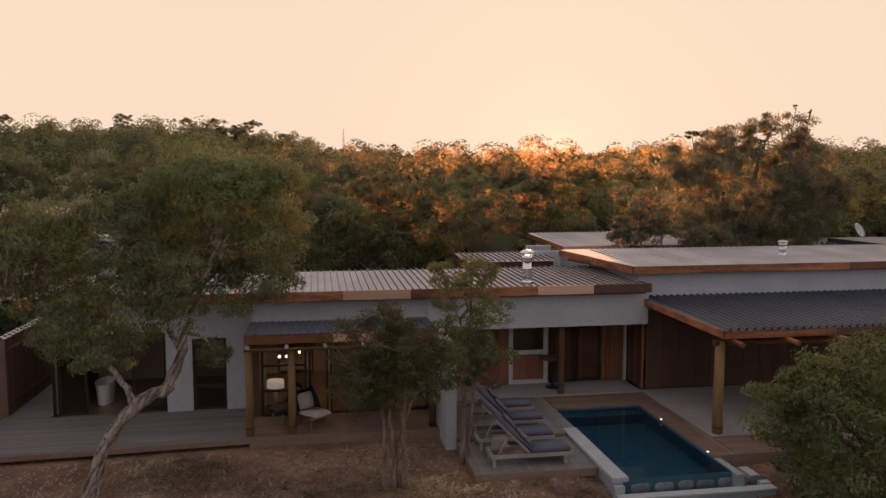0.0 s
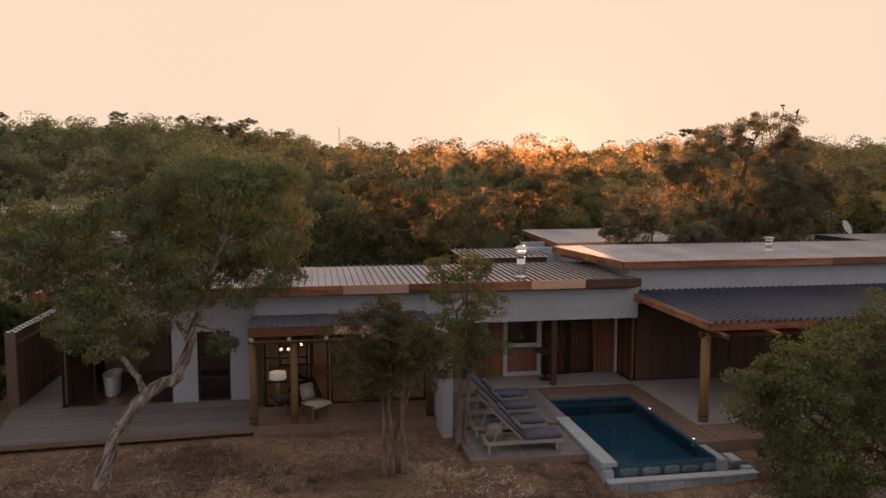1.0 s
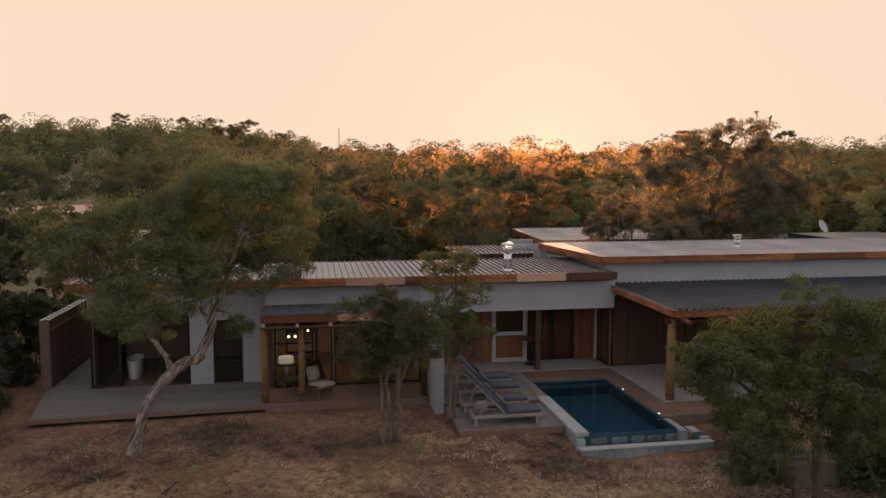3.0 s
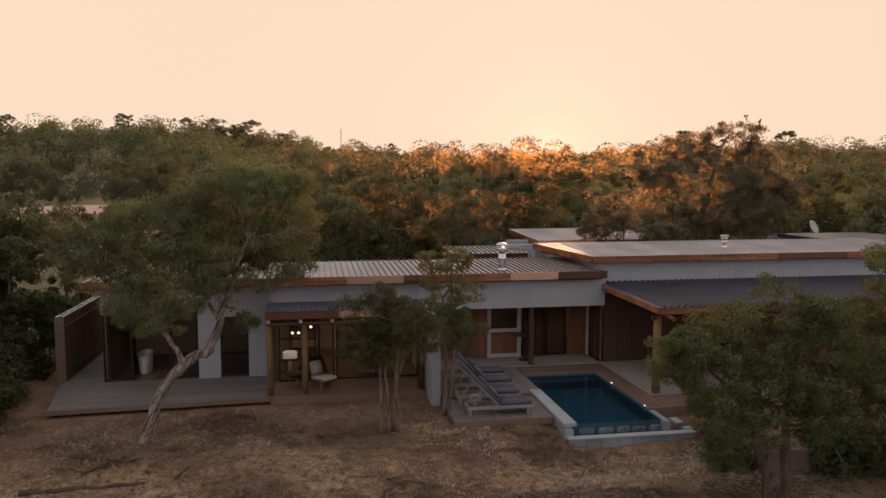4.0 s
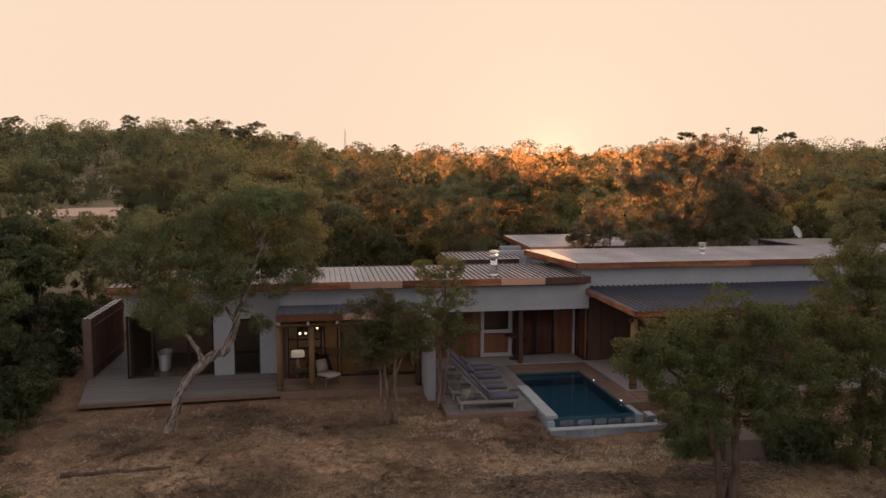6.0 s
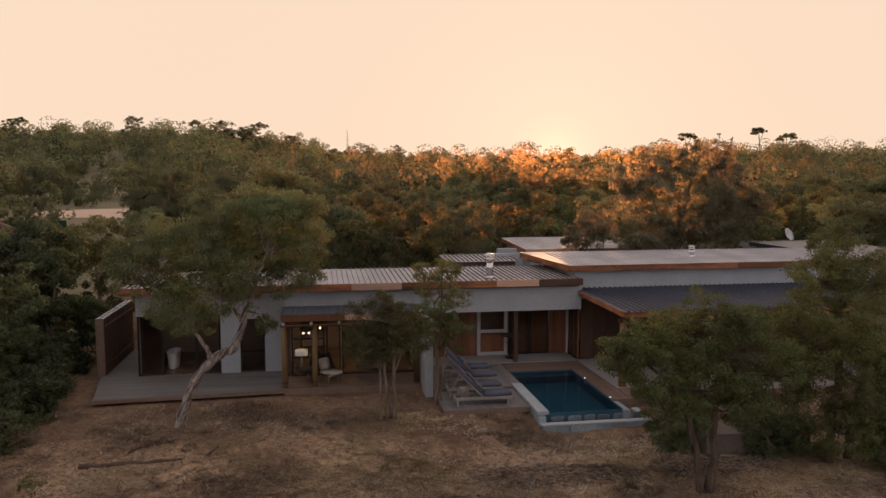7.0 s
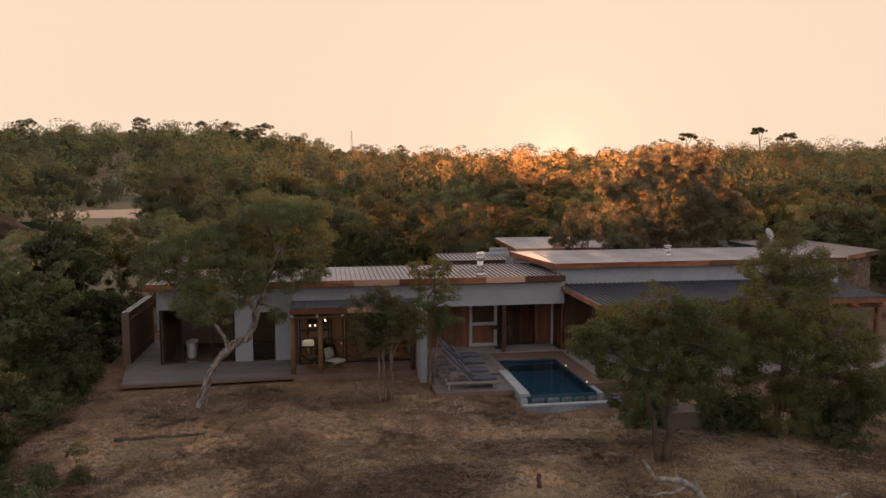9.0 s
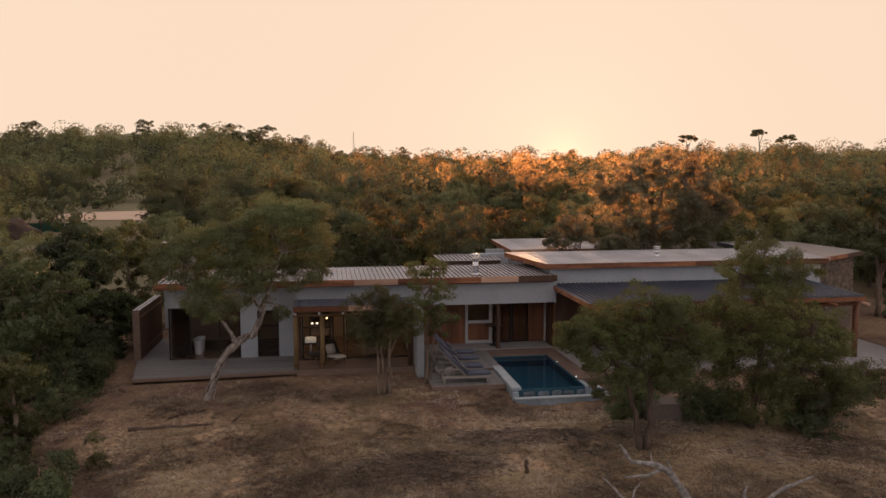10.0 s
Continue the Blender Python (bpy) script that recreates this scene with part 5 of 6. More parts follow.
# trees and shrubs left of the lawn
simple_tree("bush_tree", "dark rounded bush tree beyond the pole screen", -13.0, 26.0, -0.3, 6.4, 2.4, LEAF_DARK, 21, 640, 46, 0.17, 0.16, 0.1)
simple_tree("bush_tree", "dark leafy tree at the edge of the lawn", -12.0, 17.6, -0.4, 5.5, 2.0, LEAF_DARK, 22, 640, 46, 0.15, 0.14, 0.08)
simple_tree("bush_tree", "dense dark thicket tree beside the deck", -13.6, 21.4, -0.3, 4.6, 1.8, LEAF_DARK, 23, 520, 44, 0.16, 0.14, 0.05)
simple_tree("bush_tree", "rounded dark tree at the lawn's edge", -16.5, 22.5, -0.4, 6.2, 2.5, LEAF_DARK, 24, 560, 44, 0.18, 0.16, 0.1)
simple_tree("bush_tree", "low leafy tree at the lawn's corner", -10.9, 12.1, -0.5, 3.0, 1.3, LEAF, 25, 420, 44, 0.13, 0.12, 0.05)
simple_tree("bush_tree", "narrow dark tree close to the pole screen", -11.75, 23.7, -0.3, 5.6, 1.4, LEAF_DARK, 33, 520, 44, 0.15, 0.12, 0.05, stem=0.06)
simple_tree("shrub", "dark leafy shrub beside the deck's end", -11.5, 20.8, -0.35, 2.6, 1.1, LEAF_DARK, 34, 380, 42, 0.13, 0.1, 0.04, stem=0.03)
simple_tree("shrub", "tall dark shrub at the lawn's edge", -11.9, 18.3, -0.4, 3.0, 1.3, LEAF_DARK, 35, 420, 42, 0.14, 0.1, 0.04, stem=0.03)
simple_tree("shrub", "dark leafy shrub behind the pole screen", -11.2, 26.2, -0.35, 3.0, 1.3, LEAF_DARK, 71, 400, 42, 0.14, 0.11, 0.04, stem=0.03)
simple_tree("shrub", "dark shrub in the shade of the thicket", -12.4, 22.2, -0.35, 2.6, 1.3, LEAF_DARK, 72, 400, 42, 0.14, 0.11, 0.04, stem=0.03)
simple_tree("shrub", "dark shrub beyond the deck's end", -14.6, 24.2, -0.35, 3.2, 1.5, LEAF_DARK, 73, 400, 42, 0.14, 0.11, 0.04, stem=0.03)
simple_tree("shrub", "dark shrub filling the thicket by the pole screen", -12.6, 24.6, -0.35, 2.8, 1.3, LEAF_DARK, 51, 400, 42, 0.14, 0.11, 0.04, stem=0.03)
simple_tree("shrub", "dense dark shrub between the lawn and the thicket", -11.0, 19.6, -0.4, 1.9, 1.1, LEAF_DARK, 74, 340, 40, 0.13, 0.1, 0.03, stem=0.03)
simple_tree("shrub", "dark spreading shrub at the end of the lawn", -10.7, 18.3, -0.4, 1.6, 1.1, LEAF_DARK, 86, 320, 40, 0.13, 0.09, 0.03, stem=0.03)
simple_tree("shrub", "dark shrub in front of the pole screen", -11.0, 21.2, -0.4, 1.8, 1.1, LEAF_DARK, 87, 320, 40, 0.13, 0.09, 0.03, stem=0.03)
simple_tree("shrub", "dense dark shrub at the thicket's foot", -11.2, 17.0, -0.4, 1.6, 1.1, LEAF_DARK, 75, 320, 40, 0.13, 0.09, 0.03, stem=0.03)
simple_tree("shrub", "dark shrub between the thicket trees", -13.2, 19.6, -0.4, 2.6, 1.3, LEAF_DARK, 52, 400, 42, 0.14, 0.11, 0.04, stem=0.03)
simple_tree("shrub", "low dark shrub on the lawn's edge", -10.4, 15.2, -0.45, 1.3, 1.1, LEAF_DARK, 26, 240, 34, 0.12, 0.08, 0.05, stem=0.03)
simple_tree("shrub", "low dark green shrub in the dry grass", -10.55, 10.76, -0.6, 0.90, 0.80, LEAF_DARK, 76, 190, 34, 0.11, 0.08, 0.03, stem=0.02, lobes=7)
simple_tree("shrub", "dark leafy shrub at the lawn's corner", -11.93, 12.84, -0.6, 1.30, 1.00, LEAF_DARK, 77, 190, 34, 0.11, 0.08, 0.03, stem=0.02, lobes=7)
simple_tree("shrub", "low dark creeping shrub in the grass", -9.44, 9.37, -0.6, 0.60, 0.70, LEAF_DARK, 78, 190, 34, 0.11, 0.08, 0.03, stem=0.02, lobes=7)
simple_tree("shrub", "low green shrub beside the marker post", -8.55, 8.50, -0.6, 0.60, 0.60, LEAF_DARK, 79, 190, 34, 0.11, 0.08, 0.03, stem=0.02, lobes=7)
simple_tree("shrub", "small wispy shrub in the dry grass", -8.0, 10.9, -0.6, 1.1, 0.32, LEAF, 27, 60, 26, 0.09, 0.07, 0.1, stem=0.015, lobes=4)
simple_tree("shrub", "small leafy shrub in the dry grass", -8.5, 9.5, -0.6, 1.0, 0.6, LEAF_DARK, 28, 110, 28, 0.1, 0.07, 0.05, stem=0.02, lobes=5)
simple_tree("shrub", "dark shrub beside the pool's catch basin", 9.9, 14.2, -0.5, 1.7, 1.1, LEAF_DARK, 29, 300, 36, 0.13, 0.08, 0.05, stem=0.03)
simple_tree("shrub", "low shrub before the far terrace", 19.6, 14.0, -0.5, 1.2, 1.1, LEAF, 30, 260, 34, 0.13, 0.08, 0.05, stem=0.03)
simple_tree("shrub", "dark undergrowth at the foot of the tall tree", 12.6, 12.2, -0.5, 1.3, 1.0, LEAF_DARK, 36, 260, 36, 0.13, 0.08, 0.03, stem=0.02)
simple_tree("shrub", "dark leafy undergrowth beside the pump box", 11.5, 12.0, -0.5, 1.3, 0.9, LEAF_DARK, 38, 260, 36, 0.13, 0.08, 0.03, stem=0.02)
simple_tree("shrub", "low dark shrub behind the spreading tree", 9.3, 12.8, -0.5, 1.2, 0.8, LEAF_DARK, 39, 220, 36, 0.13, 0.08, 0.03, stem=0.02)
simple_tree("shrub", "low dark undergrowth between the trees", 14.9, 10.6, -0.55, 1.2, 1.0, LEAF_DARK, 37, 260, 36, 0.13, 0.08, 0.03, stem=0.02)
simple_tree("shrub", "low shrub under the tall tree", 16.8, 12.0, -0.5, 1.5, 1.2, LEAF_DARK, 31, 300, 34, 0.13, 0.08, 0.05, stem=0.03)
simple_tree("bush_tree", "tree beyond the far terrace", 26.5, 19.5, -0.3, 5.0, 2.3, LEAF_DARK, 32, 500, 42, 0.18, 0.16, 0.1)

# big trees rising behind the high roof
tree("tall_tree", "tall weeping tree with glare-paled foliage behind the high roof", (18.4, 31.4, 0.0),
     [[(18.4, 31.4, -0.2, 0.24), (18.5, 31.4, 2.5, 0.2), (18.3, 31.6, 4.5, 0.15), (18.9, 31.8, 6.5, 0.1), (19.6, 32.0, 8.4, 0.04)],
      [(18.4, 31.5, 3.2, 0.13), (17.4, 31.6, 5.0, 0.09), (16.6, 31.8, 7.2, 0.04)],
      [(18.4, 31.5, 3.8, 0.12), (19.8, 31.8, 5.4, 0.08), (21.2, 32.0, 7.0, 0.04)]],
     [(18.3, 32.0, 6.7, 2.0, 1.8, 1.5), (19.5, 32.2, 8.3, 1.3, 1.3, 1.1), (17.1, 32.0, 7.9, 1.3, 1.3, 0.95), (15.9, 32.0, 7.3, 0.95, 1.0, 0.9), (20.2, 32.0, 9.2, 0.75, 0.7, 0.6), (21.2, 32.2, 7.3, 1.3, 1.3, 1.1),
      (16.3, 31.8, 5.8, 1.1, 1.1, 1.3), (18.4, 30.9, 5.0, 2.0, 1.4, 1.0), (20.8, 31.5, 5.5, 1.7, 1.4, 1.4), (17.2, 31.0, 4.4, 1.1, 1.0, 1.1), (20.2, 30.8, 4.2, 1.2, 1.0, 1.0),
      (22.6, 32.4, 6.2, 1.2, 1.2, 0.9), (18.5, 32.2, 8.6, 0.9, 0.8, 0.65)],
     LEAF_PALE, BARK, 41, clumps=1700, per=44, spread=0.17, leaf=0.17, droop=1.6, twigs=240, stretch=3.0)
tree("dead_topped_tree", "tree with bare twigs and tufts at its top", (20.2, 30.8, 0.0),
     [[(20.0, 30.8, -0.2, 0.14), (20.1, 30.8, 5, 0.08), (20.0, 30.8, 8.2, 0.03), (20.2, 30.7, 9.9, 0.008)], [(20.05, 30.8, 6.5, 0.04), (20.8, 30.8, 8.5, 0.02), (20.9, 30.8, 9.6, 0.007)],
      [(20.0, 30.8, 7.5, 0.03), (19.5, 30.8, 9.0, 0.014), (19.4, 30.8, 9.7, 0.006)]],
     [(20.2, 30.7, 9.7, 0.22, 0.22, 0.3), (20.9, 30.8, 9.3, 0.25, 0.25, 0.3), (20.4, 30.8, 8.6, 0.5, 0.5, 0.5), (20.1, 30.8, 6.6, 1.5, 1.5, 1.4), (21.0, 30.8, 5.6, 1.5, 1.5, 1.5)],
     LEAF_PALE, BARK, 42, clumps=420, per=40, spread=0.17, leaf=0.11, twigs=120)
tree("bush_tree", "small pale tree growing between the high roof and the back roof", (11.90, 27.1, -0.1),
     [[(11.90, 27.1, -0.2, 0.1), (11.85, 27.1, 1.8, 0.085), (11.70, 27.2, 3.6, 0.06), (11.50, 27.5, 4.8, 0.03)], [(11.85, 27.1, 2.6, 0.06), (12.30, 27.1, 4.0, 0.045), (12.50, 27.4, 5.2, 0.02)]],
     [(11.50, 27.6, 4.75, 0.85, 0.75, 0.6), (12.20, 27.5, 5.35, 0.8, 0.75, 0.6), (12.50, 27.3, 4.7, 0.6, 0.6, 0.5), (10.90, 27.6, 4.4, 0.45, 0.5, 0.4), (11.80, 27.5, 5.8, 0.4, 0.4, 0.3)],
     LEAF_PALE, BARK, 43, clumps=360, per=44, spread=0.13, leaf=0.11, twigs=90)
tree("shrub", "bushy pale shrub showing above the high roof", (14.4, 27.3, -0.1),
     [[(14.4, 27.3, -0.2, 0.07), (14.4, 27.3, 2.0, 0.05), (14.3, 27.4, 4.2, 0.02)], [(14.5, 27.35, -0.2, 0.06), (14.8, 27.4, 2.2, 0.04), (15.0, 27.4, 4.0, 0.02)]],
     [(14.3, 27.4, 4.3, 0.8, 0.6, 0.5), (15.1, 27.5, 4.2, 0.7, 0.6, 0.4), (13.8, 27.4, 4.1, 0.5, 0.5, 0.35)],
     LEAF_PALE, BARK, 45, clumps=240, per=44, spread=0.13, leaf=0.1, twigs=60)
simple_tree("bush_tree", "willowy tree at the side wing", 31.0, 28.0, 0.0, 8.0, 2.6, LEAF_GREY, 44, 600, 44, 0.19, 0.18, 0.3, stem=0.14)

# row of bush trees close behind the house: five models, set out by copies
models = []
for k in range(5):
    h, r = (5.9, 5.3, 6.4, 4.8, 5.6)[k], (2.5, 2.2, 2.7, 2.1, 2.4)[k]
    models.append(simple_tree("bush_tree", "rounded bushveld tree behind the house", -60 + k * 9, 44 + (k % 2) * 6, ground_z(-60 + k * 9, 44 + (k % 2) * 6) - 0.1, h, r,
                              (LEAF_FAR, LEAF_FAR, LEAF, LEAF_FAR, LEAF_FAR)[k], 60 + k, 420, 46, 0.21, 0.18, 0.12, group="bush behind the house", twigs=30))
rng = np.random.default_rng(5)
spots = [(2.4, 31.5, 2, 1.07), (6.9, 33.5, 0, 1.05), (-2.2, 32.5, 1, 1.0), (-6.5, 33.0, 0, 1.0), (-11.5, 30.0, 2, 0.95), (10.5, 38, 2, 1.0), (0.0, 37, 4, 1.1), (4.8, 38.5, 3, 1.2), (23.5, 36, 2, 1.15),
         (27, 42, 0, 1.2), (-16.5, 28.5, 1, 1.0), (-21, 25, 4, 1.0), (33, 36, 1, 1.2), (16.5, 38, 1, 1.2), (38, 33, 0, 1.1), (21, 42, 4, 1.1)]
for _ in range(900):
    y = 34 + 42 * rng.random() ** 0.8
    x = rng.uniform(-0.36 * y - 12, 0.92 * y + 8)
    if 19 < x < 33 and y < 41 or 8 < x < 15 and y < 34 or y > 34 and -0.42 * (y + 12) - 1 < x < -0.225 * (y + 12) - 1:
        continue
    if all((x - a) ** 2 + (y - b) ** 2 > (2.5 * s + 0.55) ** 2 for a, b, _, s in spots):
        spots.append((x, y, int(rng.integers(5)), rng.uniform(0.8, 1.15)))
    if len(spots) > 165:
        break
for x, y, k, s in spots:
    copy = copy_thing(models[k], pose(x, y, ground_z(x, y) - 0.1, 0, 0, float(rng.uniform(0, 360))))
    copy.scale = (s, s, s)


# ---- far woods ----
def woods(name, label, y0, y1, count, quads, leaf, mat, seed, size):
    rng = np.random.default_rng(seed)
    V, N, n = [], [], 0
    while n < count:
        y = y0 + (y1 - y0) * rng.random()
        x = rng.uniform(-0.46 * y - 14, 0.92 * y + 14)
        if ((x + 25.5) / 13.5) ** 2 + ((y - 95) / 8.5) ** 2 < 1 or (-37 < x < -22 and 60 < y < 95 and rng.random() < 0.5):
            continue
        low = 0.5 if -46 < x < -20 and y < 125 else 1.0
        if noise.noise((x * 0.03, y * 0.03, 9)) < -0.38 + 0.3 * ease(-20, -60, x) * ease(200, 120, y):
            continue
        r = low * size * rng.uniform(0.5, 1.3) * (0.55 if rng.random() < 0.25 else 1.5 if rng.random() < 0.14 else 1)
        # low scrub along the middle of the ridge, taller crowns on the knoll
        r *= 1 - 0.42 * ease(130, 200, y) * ease(-22, 8, x) * ease(125, 95, x)
        h = r * rng.uniform(1.3, 2.0)
        g = ground_z(x, y)
        k = 8
        lob = rng.normal(size=(k, 3)) * np.array([0.5, 0.5, 0.2]) * np.array([r, r, h]) + np.array([x, y, g + h * 0.56])
        lob[:, 2] = np.clip(lob[:, 2], g + 0.22 * h, g + 0.85 * h)
        lr = r * rng.uniform(0.3, 0.6, k)
        q = int(quads * min(max((r / size) ** 1.6, 0.3), 2.3))
        pick = rng.integers(0, k, q)
        d = rng.normal(size=(q, 3))
        d[:, 2] += 0.25
        d /= np.linalg.norm(d, axis=1)[:, None]
        V.append(lob[pick] + d * lr[pick][:, None] * rng.uniform(0.88, 1.03, (q, 1)))
        N.append(d)
        n += 1
    v, f = leaf_cards(np.concatenate(V), leaf, rng, 1.25, 0.0, np.concatenate(N), 0.95)
    ob = new(name, array_mesh(name, v, f, mat))
    tagged(ob, label, "woodland", kind="stuff")


woods("bush_woods", "dense olive bushveld on the rising ground", 74, 135, 520, 640, 0.44, LEAF_FAR, 7, 2.9)
woods("far_woods", "distant wooded ridge of bush trees", 135, 235, 950, 380, 0.62, LEAF_FAR, 8, 3.1)
woods("ridge_woods", "bush trees along the skyline ridge", 235, 325, 1150, 280, 0.72, LEAF_FAR, 9, 3.0)

# taller crowns that stand up on the ridge
for i, (x, y, s) in enumerate([(-23.6, 262, 1.7), (-32, 264, 1.6), (-41.6, 262, 1.6), (-51, 262, 1.3), (-62, 262, 1.6), (-84, 262, 1.6), (-100, 262, 1.75), (-28, 268, 1.7), (-10, 265, 1.2), (-106, 266, 1.6), (-36, 266, 1.6), (174, 215, 1.4), (30, 300, 1.0)]):
    c = copy_thing(models[(0, 3)[i % 2]], pose(x, y, ground_z(x, y), 0, 0, i * 70))
    c.scale = (s * 1.15, s * 1.15, s)
    c["label"] = "tall flat-crowned tree standing on the skyline"

def umbrella_tree(x, y, top, r, seed):
    """A bare stem with a few flat, layered plates of foliage."""
    g = ground_z(x, y)
    tree("umbrella_tree", "thin-stemmed flat-topped tree standing on the skyline", (x, y, g),
         [[(x, y, g - 0.3, 0.22), (x + 0.3, y, g + (top - g) * 0.5, 0.16), (x - 0.2, y, top - 1.4, 0.1), (x - 0.6, y, top - 0.4, 0.04)],
          [(x, y, g + (top - g) * 0.6, 0.1), (x + r * 0.5, y, top - 1.6, 0.07), (x + r * 0.7, y, top - 0.9, 0.03)]],
         [(x - 0.4, y, top - 0.4, r * 0.75, r * 0.7, 0.45), (x + r * 0.65, y, top - 1.0, r * 0.5, r * 0.5, 0.35), (x - r * 0.8, y, top - 1.5, r * 0.4, r * 0.4, 0.3)],
         LEAF_FAR, BARK_DARK, seed, clumps=110, per=26, spread=0.3, leaf=0.42, twigs=30, twig_r=0.04, stretch=1.6)


for x, top, r, seed in ((111, 21.2, 2.6, 91), (135.5, 23.2, 2.3, 92), (145, 21.4, 3.0, 93)):
    umbrella_tree(x, 215, top, r, seed)

MAST = material("grey_mast_steel", (0.2, 0.19, 0.18), (0.28, 0.27, 0.26), 2, 0.7, bump=0.0)
mast = thing("radio_mast", "thin lattice radio mast on the horizon", "mast", (10, 305, 18))
for sx, sy in ((-0.6, -0.6), (0.6, -0.6), (0, 0.7)):
    part("leg", tube([(10 + sx, 305 + sy, 15), (10 + sx * 0.2, 305 + sy * 0.2, 27)], [0.06, 0.04], 5), MAST, mast)
for z in range(16, 26, 2):
    w = 0.6 * (1 - (z - 15) / 17)
    part("brace", beam((10 - w, 305 - w, z), (10 + w, 305 - w, z + 1.6), 0.06, 0.06), MAST, mast)

hut = thing("thatch_hut", "small dark hut among far trees", "hut", (-16, 80, 2.2))
hz = ground_z(-16, 80)
part("wall", box(-17.4, -14.6, 79, 81.2, hz - 0.2, hz + 2.2), DARK_WOOD, hut)
part("roof", box(-17.8, -14.2, 78.6, 81.6, hz + 2.2, hz + 2.45), DARK_WOOD, hut)
heap = bmesh.new()
bmesh.ops.create_icosphere(heap, subdivisions=4, radius=1)
hz = ground_z(-35.5, 73)
for v in heap.verts:
    k = 1 + 0.25 * noise.noise(v.co * 2)
    v.co = Vector((-35.5 + v.co.x * 4.2 * k, 73 + v.co.y * 3 * k, hz + max(v.co.z, -0.2) * 2.0 * k))
tagged(part("earth_mound", heap, DARK_EARTH, smooth=True), "dark heap of dug soil beside the clearing", "earth mound")
NET = material("green_shade_net", (0.015, 0.06, 0.04), (0.025, 0.09, 0.055), 3, 0.9)
net = thing("shade_net_fence", "low green shade-net fence by the clearing", "fence", (-31, 77, 2))
for k in range(6):
    x = -34.6 + k * 1.2
    z = ground_z(x, 77)
    part("net_panel", box(x, x + 1.18, 76.98, 77.02, z, z + 1.0), NET, net)
    part("post", box(x - 0.04, x + 0.04, 76.9, 76.97, z, z + 1.45), DARK_WOOD, net)

# ---- dead wood on the lawn ----
def dead_branch(name, label, limbs):
    t = thing(name, label, "dead branch", limbs[0][0][:3])
    for k, l in enumerate(limbs):
        pts, rad = [], []
        for a, b in zip(l, l[1:]):
            for u in (0, 0.34, 0.67):
                pts.append([a[i] + (b[i] - a[i]) * u + (random.gauss(0, 0.012) if u else 0) for i in range(3)])
                rad.append((a[3] + (b[3] - a[3]) * u) * random.uniform(0.82, 1.15))
        pts.append(l[-1][:3])
        rad.append(l[-1][3])
        part("limb", tube(pts, rad, 8), DEADWOOD if "bleached" in label else BARK_DARK, t, smooth=True)


LOG = [(-7.76, 13.65, 0.1), (-6.95, 13.66, 0.09), (-6.0, 13.68, 0.07), (-5.06, 13.7, 0.04)]
dead_branch("fallen_log", "long dark fallen log lying in dry grass", [[(x, y, ground_z(x, y) + w * 0.25, w * 0.85) for x, y, w in LOG]])
dead_branch("fallen_stick", "short broken stick standing out of the grass", [[(-4.57, 14.02, -0.5, 0.045), (-4.12, 14.02, -0.1, 0.025)]])
dead_branch("dead_branch", "bleached bare branches of a fallen tree", [
    [(8.3, 4.6, -0.65, 0.11), (7.9, 5.3, -0.35, 0.1), (7.4, 5.5, 0.45, 0.085), (6.95, 5.5, 0.7, 0.075), (6.35, 5.5, 0.8, 0.06), (6.05, 5.5, 1.25, 0.03)],
    [(7.2, 5.5, 0.55, 0.05), (6.7, 5.4, 0.45, 0.045), (6.1, 5.3, 0.5, 0.02)],
    [(6.95, 5.5, 0.7, 0.03), (6.85, 5.5, 1.0, 0.012)],
    [(7.5, 5.5, 0.35, 0.05), (7.3, 5.45, 0.75, 0.03), (7.25, 5.45, 0.8, 0.012)]])
dead_branch("dead_branch", "forked bleached branch propped in the grass", [
    [(6.6, 4.7, -0.6, 0.06), (6.3, 5.4, -0.3, 0.05), (5.95, 5.5, 0.1, 0.035), (5.6, 5.5, 0.45, 0.014)],
    [(6.35, 5.4, -0.35, 0.04), (6.45, 5.5, 0.05, 0.03), (6.6, 5.5, 0.25, 0.012)]])
dead_branch("dead_branch", "long bleached branch lying to one side", [
    [(9.6, 5.0, -0.68, 0.07), (9.9, 5.4, -0.5, 0.06), (10.5, 5.5, -0.2, 0.05), (11.0, 5.5, -0.02, 0.04), (11.4, 5.5, 0.1, 0.025)],
    [(9.5, 5.2, -0.65, 0.05), (9.45, 5.5, -0.3, 0.045), (9.5, 5.5, -0.02, 0.02)]])
dead_branch("dead_branch", "thin bleached branch on the ground", [[(5.2, 5.2, -0.6, 0.03), (4.8, 5.4, -0.3, 0.025), (4.5, 5.5, 0.02, 0.01)], [(4.8, 5.4, -0.3, 0.02), (4.3, 5.5, -0.35, 0.01)]])
dead_branch("stump", "short dark stump in the grass", [[(4.5, 8.7, -0.65, 0.07), (4.5, 8.7, -0.25, 0.06)]])
dead_branch("dead_tree", "bleached bare sapling standing above the thicket", [
    [(-15.0, 29.6, -0.5, 0.09), (-15.1, 29.6, 2.2, 0.07), (-14.95, 29.6, 4.4, 0.05), (-14.7, 29.6, 5.2, 0.03), (-14.5, 29.6, 5.75, 0.012)],
    [(-14.95, 29.6, 4.3, 0.04), (-15.3, 29.6, 4.9, 0.025), (-15.25, 29.6, 5.3, 0.01)],
    [(-14.8, 29.6, 4.9, 0.03), (-14.35, 29.6, 5.2, 0.02), (-14.2, 29.6, 5.5, 0.01)]])
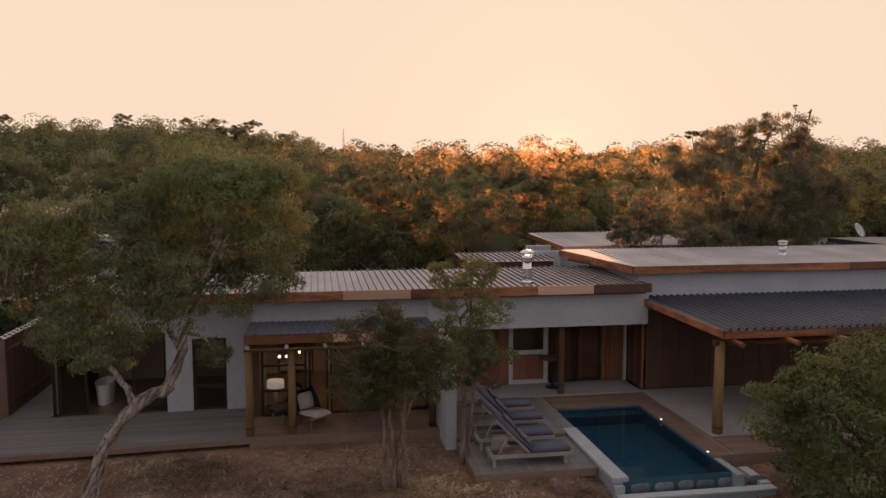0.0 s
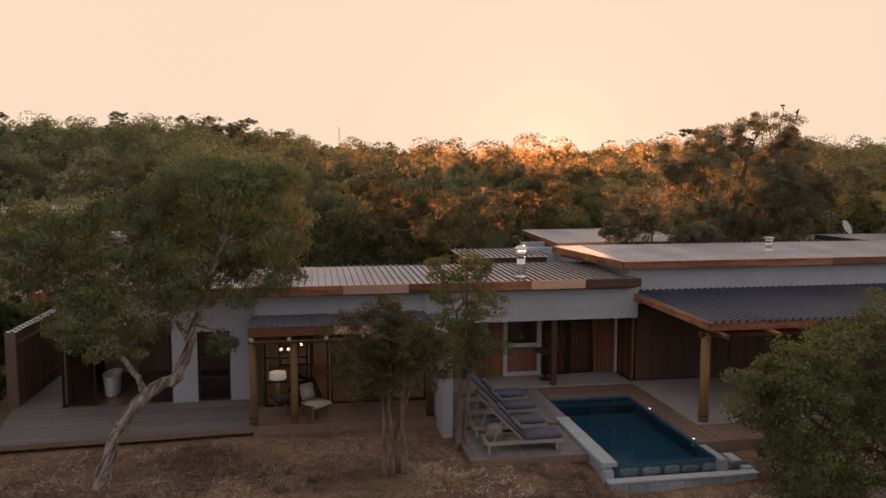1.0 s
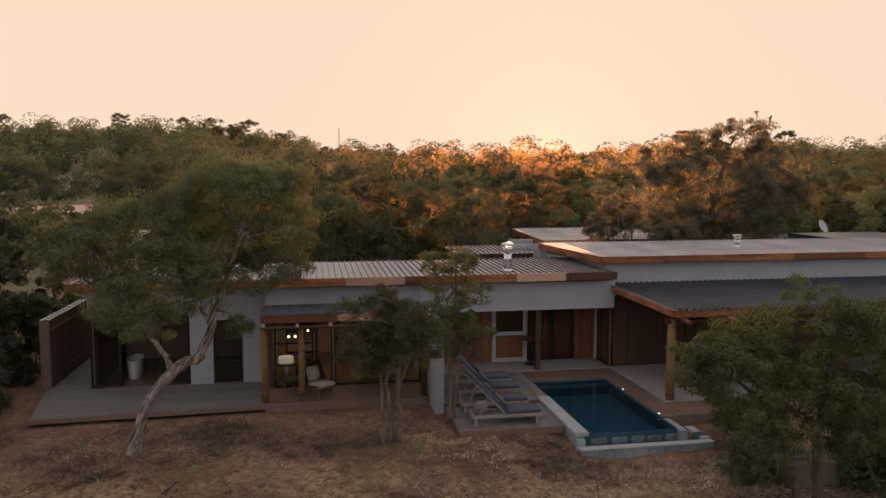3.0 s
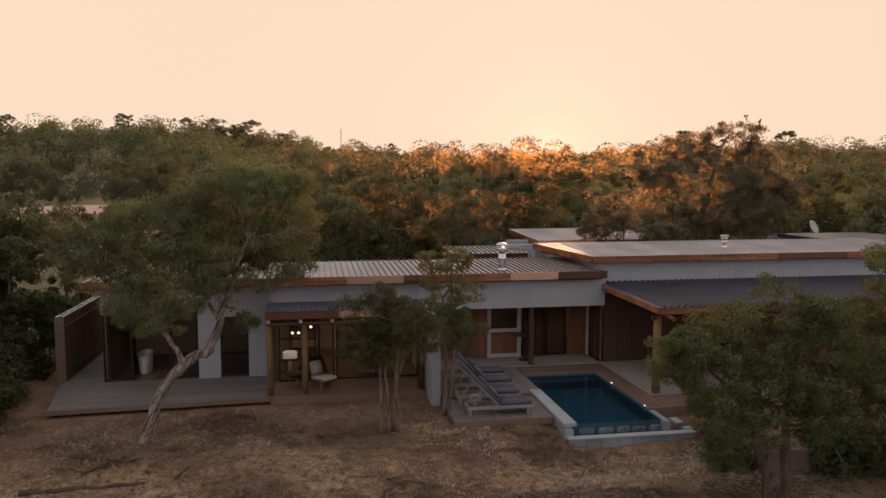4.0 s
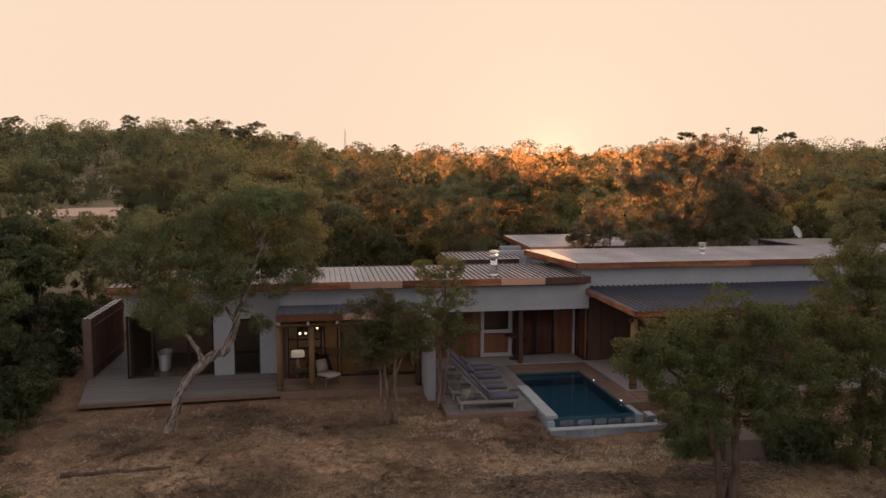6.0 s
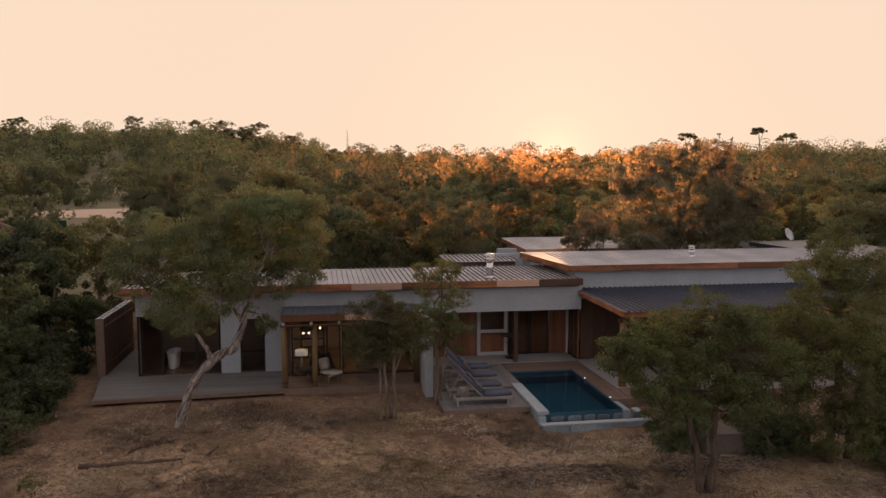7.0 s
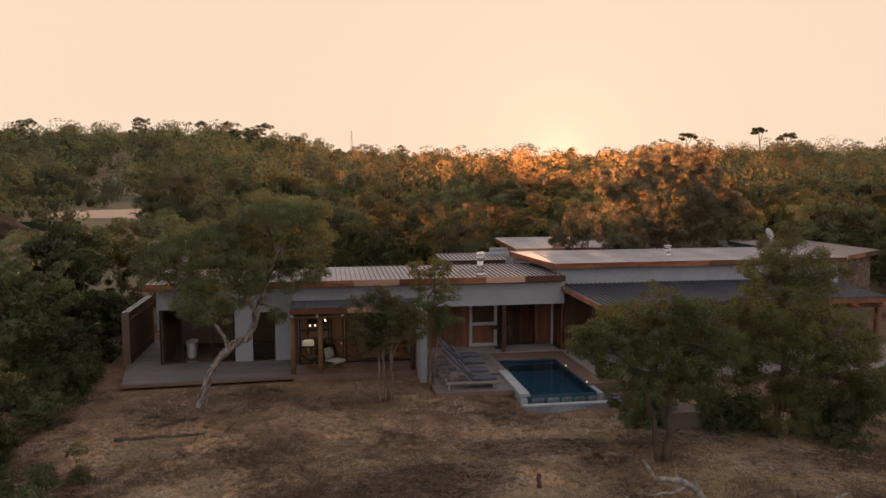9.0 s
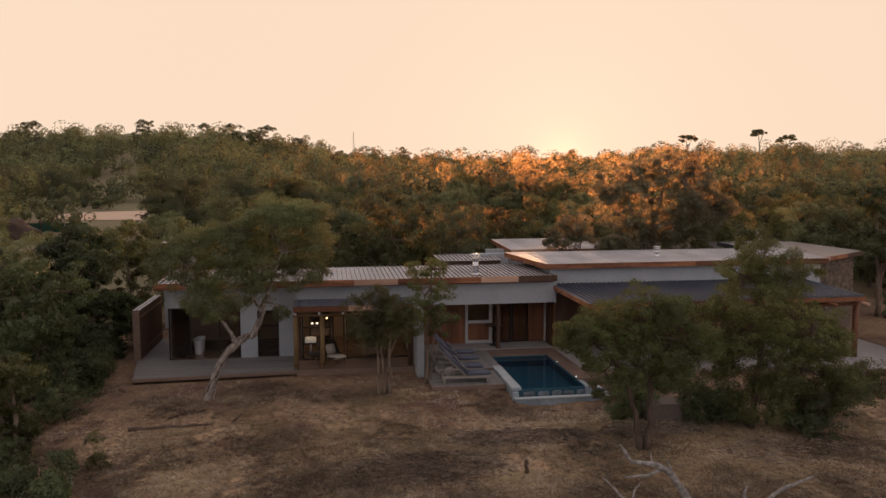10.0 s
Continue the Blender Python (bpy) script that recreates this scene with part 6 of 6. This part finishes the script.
dead_branch("dead_twig", "bleached dead twig upright in the grass", [[(3.9, 10.2, -0.6, 0.02), (4.05, 10.2, -0.2, 0.012), (4.2, 10.2, 0.1, 0.006)], [(4.05, 10.2, -0.2, 0.01), (3.95, 10.2, 0.05, 0.005)]])


# ---- dry grass and litter on the lawn ----
def tufts(name, label, count, blades, height, width, mat, seed, gate, flat=False):
    rng = np.random.default_rng(seed)
    C = []
    while len(C) < count:
        x, y = rng.uniform(-15, 22), rng.uniform(2.5, 18.8)
        if 5.6 < x < 9.5 and y > 14.7 or 2.6 < x < 5.8 and y > 16 or x > 8.5 and y > 15.5:
            continue
        if noise.noise((x * 0.4, y * 0.4, 1.5 + seed * 0.37)) + 0.35 * noise.noise((x * 1.7, y * 1.7, 4)) < gate - 0.25 * ease(14, 8, y) + 0.17 * ease(12.5, 15.5, y):
            continue
        C.append((x, y, ground_z(x, y) - 0.01))
    c = np.repeat(np.array(C), blades, axis=0)
    n = len(c)
    c[:, :2] += rng.normal(size=(n, 2)) * 0.07
    a = rng.uniform(0, math.tau, n)
    h = height * rng.uniform(0.4, 1.3, n)
    lean = rng.uniform(1.0, 7.0, n) if not flat else rng.uniform(1.5, 4, n)
    v = np.empty((n, 3, 3))
    w = np.stack([-np.sin(a), np.cos(a), np.zeros(n)], 1) * width
    tip = np.stack([np.cos(a) * lean * h, np.sin(a) * lean * h, h], 1)
    v[:, 0], v[:, 1], v[:, 2] = c - w, c + w, c + tip
    ob = new(name, array_mesh(name, v.reshape(-1, 3), np.arange(n * 3).reshape(n, 3), mat))
    tagged(ob, label, "grass", kind="stuff")


tufts("dry_grass", "sparse straw-coloured dry grass tufts", 30000, 9, 0.034, 0.014, STRAW, 3, 0.05)
tufts("leaf_litter", "scattered dry leaves and twigs on the soil", 15000, 6, 0.035, 0.024, LITTER, 4, -0.5, True)

tufts("dead_brush", "dark tangles of dead brush in the grass", 4200, 12, 0.1, 0.013, BRUSH, 6, 0.2)
tufts("pale_twigs", "pale dry twigs and stalks strewn on the soil", 9000, 5, 0.075, 0.009, STALK, 7, -0.05, True)

# tangles of grey brushwood cut and left on the lawn
def twig_heap(label, x0, y0, rx, ry, count, mat, seed):
    rng = np.random.default_rng(seed)
    r, a = np.sqrt(rng.random(count)) * (0.75 + 0.35 * rng.random(count)), rng.uniform(0, math.tau, count)
    x, y = x0 + rx * r * np.cos(a), y0 + ry * r * np.sin(a)
    c = np.stack([x, y, [ground_z(float(p), float(q)) for p, q in zip(x, y)]], 1)
    c[:, 2] += rng.random(count) ** 2 * 0.16 * (1.15 - r)
    turn, ln = rng.uniform(0, math.tau, count), rng.uniform(0.12, 0.45, count)
    d = np.stack([np.cos(turn), np.sin(turn), rng.normal(size=count) * 0.22], 1) * ln[:, None]
    bend = np.stack([-np.sin(turn), np.cos(turn), np.abs(rng.normal(size=count)) * 0.5], 1) * ln[:, None] * 0.12
    w = np.array([0, 0, 1.0]) * rng.uniform(0.006, 0.014, (count, 1)) + bend * 0.05
    v = np.empty((count, 8, 3))
    for k, u in enumerate((-0.5, 0.0, 0.5)):
        m = c + d * u + bend * (1 - 4 * u * u)
        if k < 2:
            v[:, k * 2], v[:, k * 2 + 1] = m - w, m + w
        if k == 1:
            v[:, 4], v[:, 5] = m - w, m + w
        if k == 2:
            v[:, 6], v[:, 7] = m - w * 0.5, m + w * 0.5
    f = np.concatenate([np.arange(count)[:, None] * 8 + np.array([0, 1, 3, 2]), np.arange(count)[:, None] * 8 + np.array([4, 5, 7, 6])])
    tagged(new("brushwood", array_mesh("brushwood", v.reshape(-1, 3), f, mat)), label, "brushwood", kind="stuff")


TWIGS = foliage("dry_grey_twigs", (0.075, 0.056, 0.045), (0.36, 0.29, 0.23), glow=0.05)
twig_heap("grey tangle of dry twigs on the lawn", 1.6, 9.3, 2.6, 1.3, 1900, TWIGS, 81)
twig_heap("brown brushwood strewn before the pool", 5.0, 11.4, 2.4, 0.8, 1300, TWIGS, 82)
twig_heap("brown brushwood under the spreading tree", 9.6, 11.4, 2.0, 0.8, 900, TWIGS, 83)
twig_heap("grey dry twigs in the grass", 13.0, 9.0, 2.6, 1.1, 800, TWIGS, 84)
marker = thing("marker_post", "short grey metal marker post in the grass", "post", (-8.23, 9.43, -0.6))
part("shaft", tube([(-8.23, 9.43, -0.7), (-8.23, 9.43, -0.12)], [0.05, 0.05], 12), MAST, marker)
part("cap", lathe([(0.056, 0), (0.056, 0.03), (0.03, 0.05)], (-8.23, 9.43, -0.12), 12), MAST, marker)

# stones last
wing = [o for o in house.children if o.name.startswith("wing_wall")][0]
stone_face(wing, (22.95, 22.93, 0), (23.95, 23.08, 0), 0.2, 3.7)
stone_face(wing, (23.97, 23.08, 0), (27.2, 25.28, 0), 1.2, 3.7)
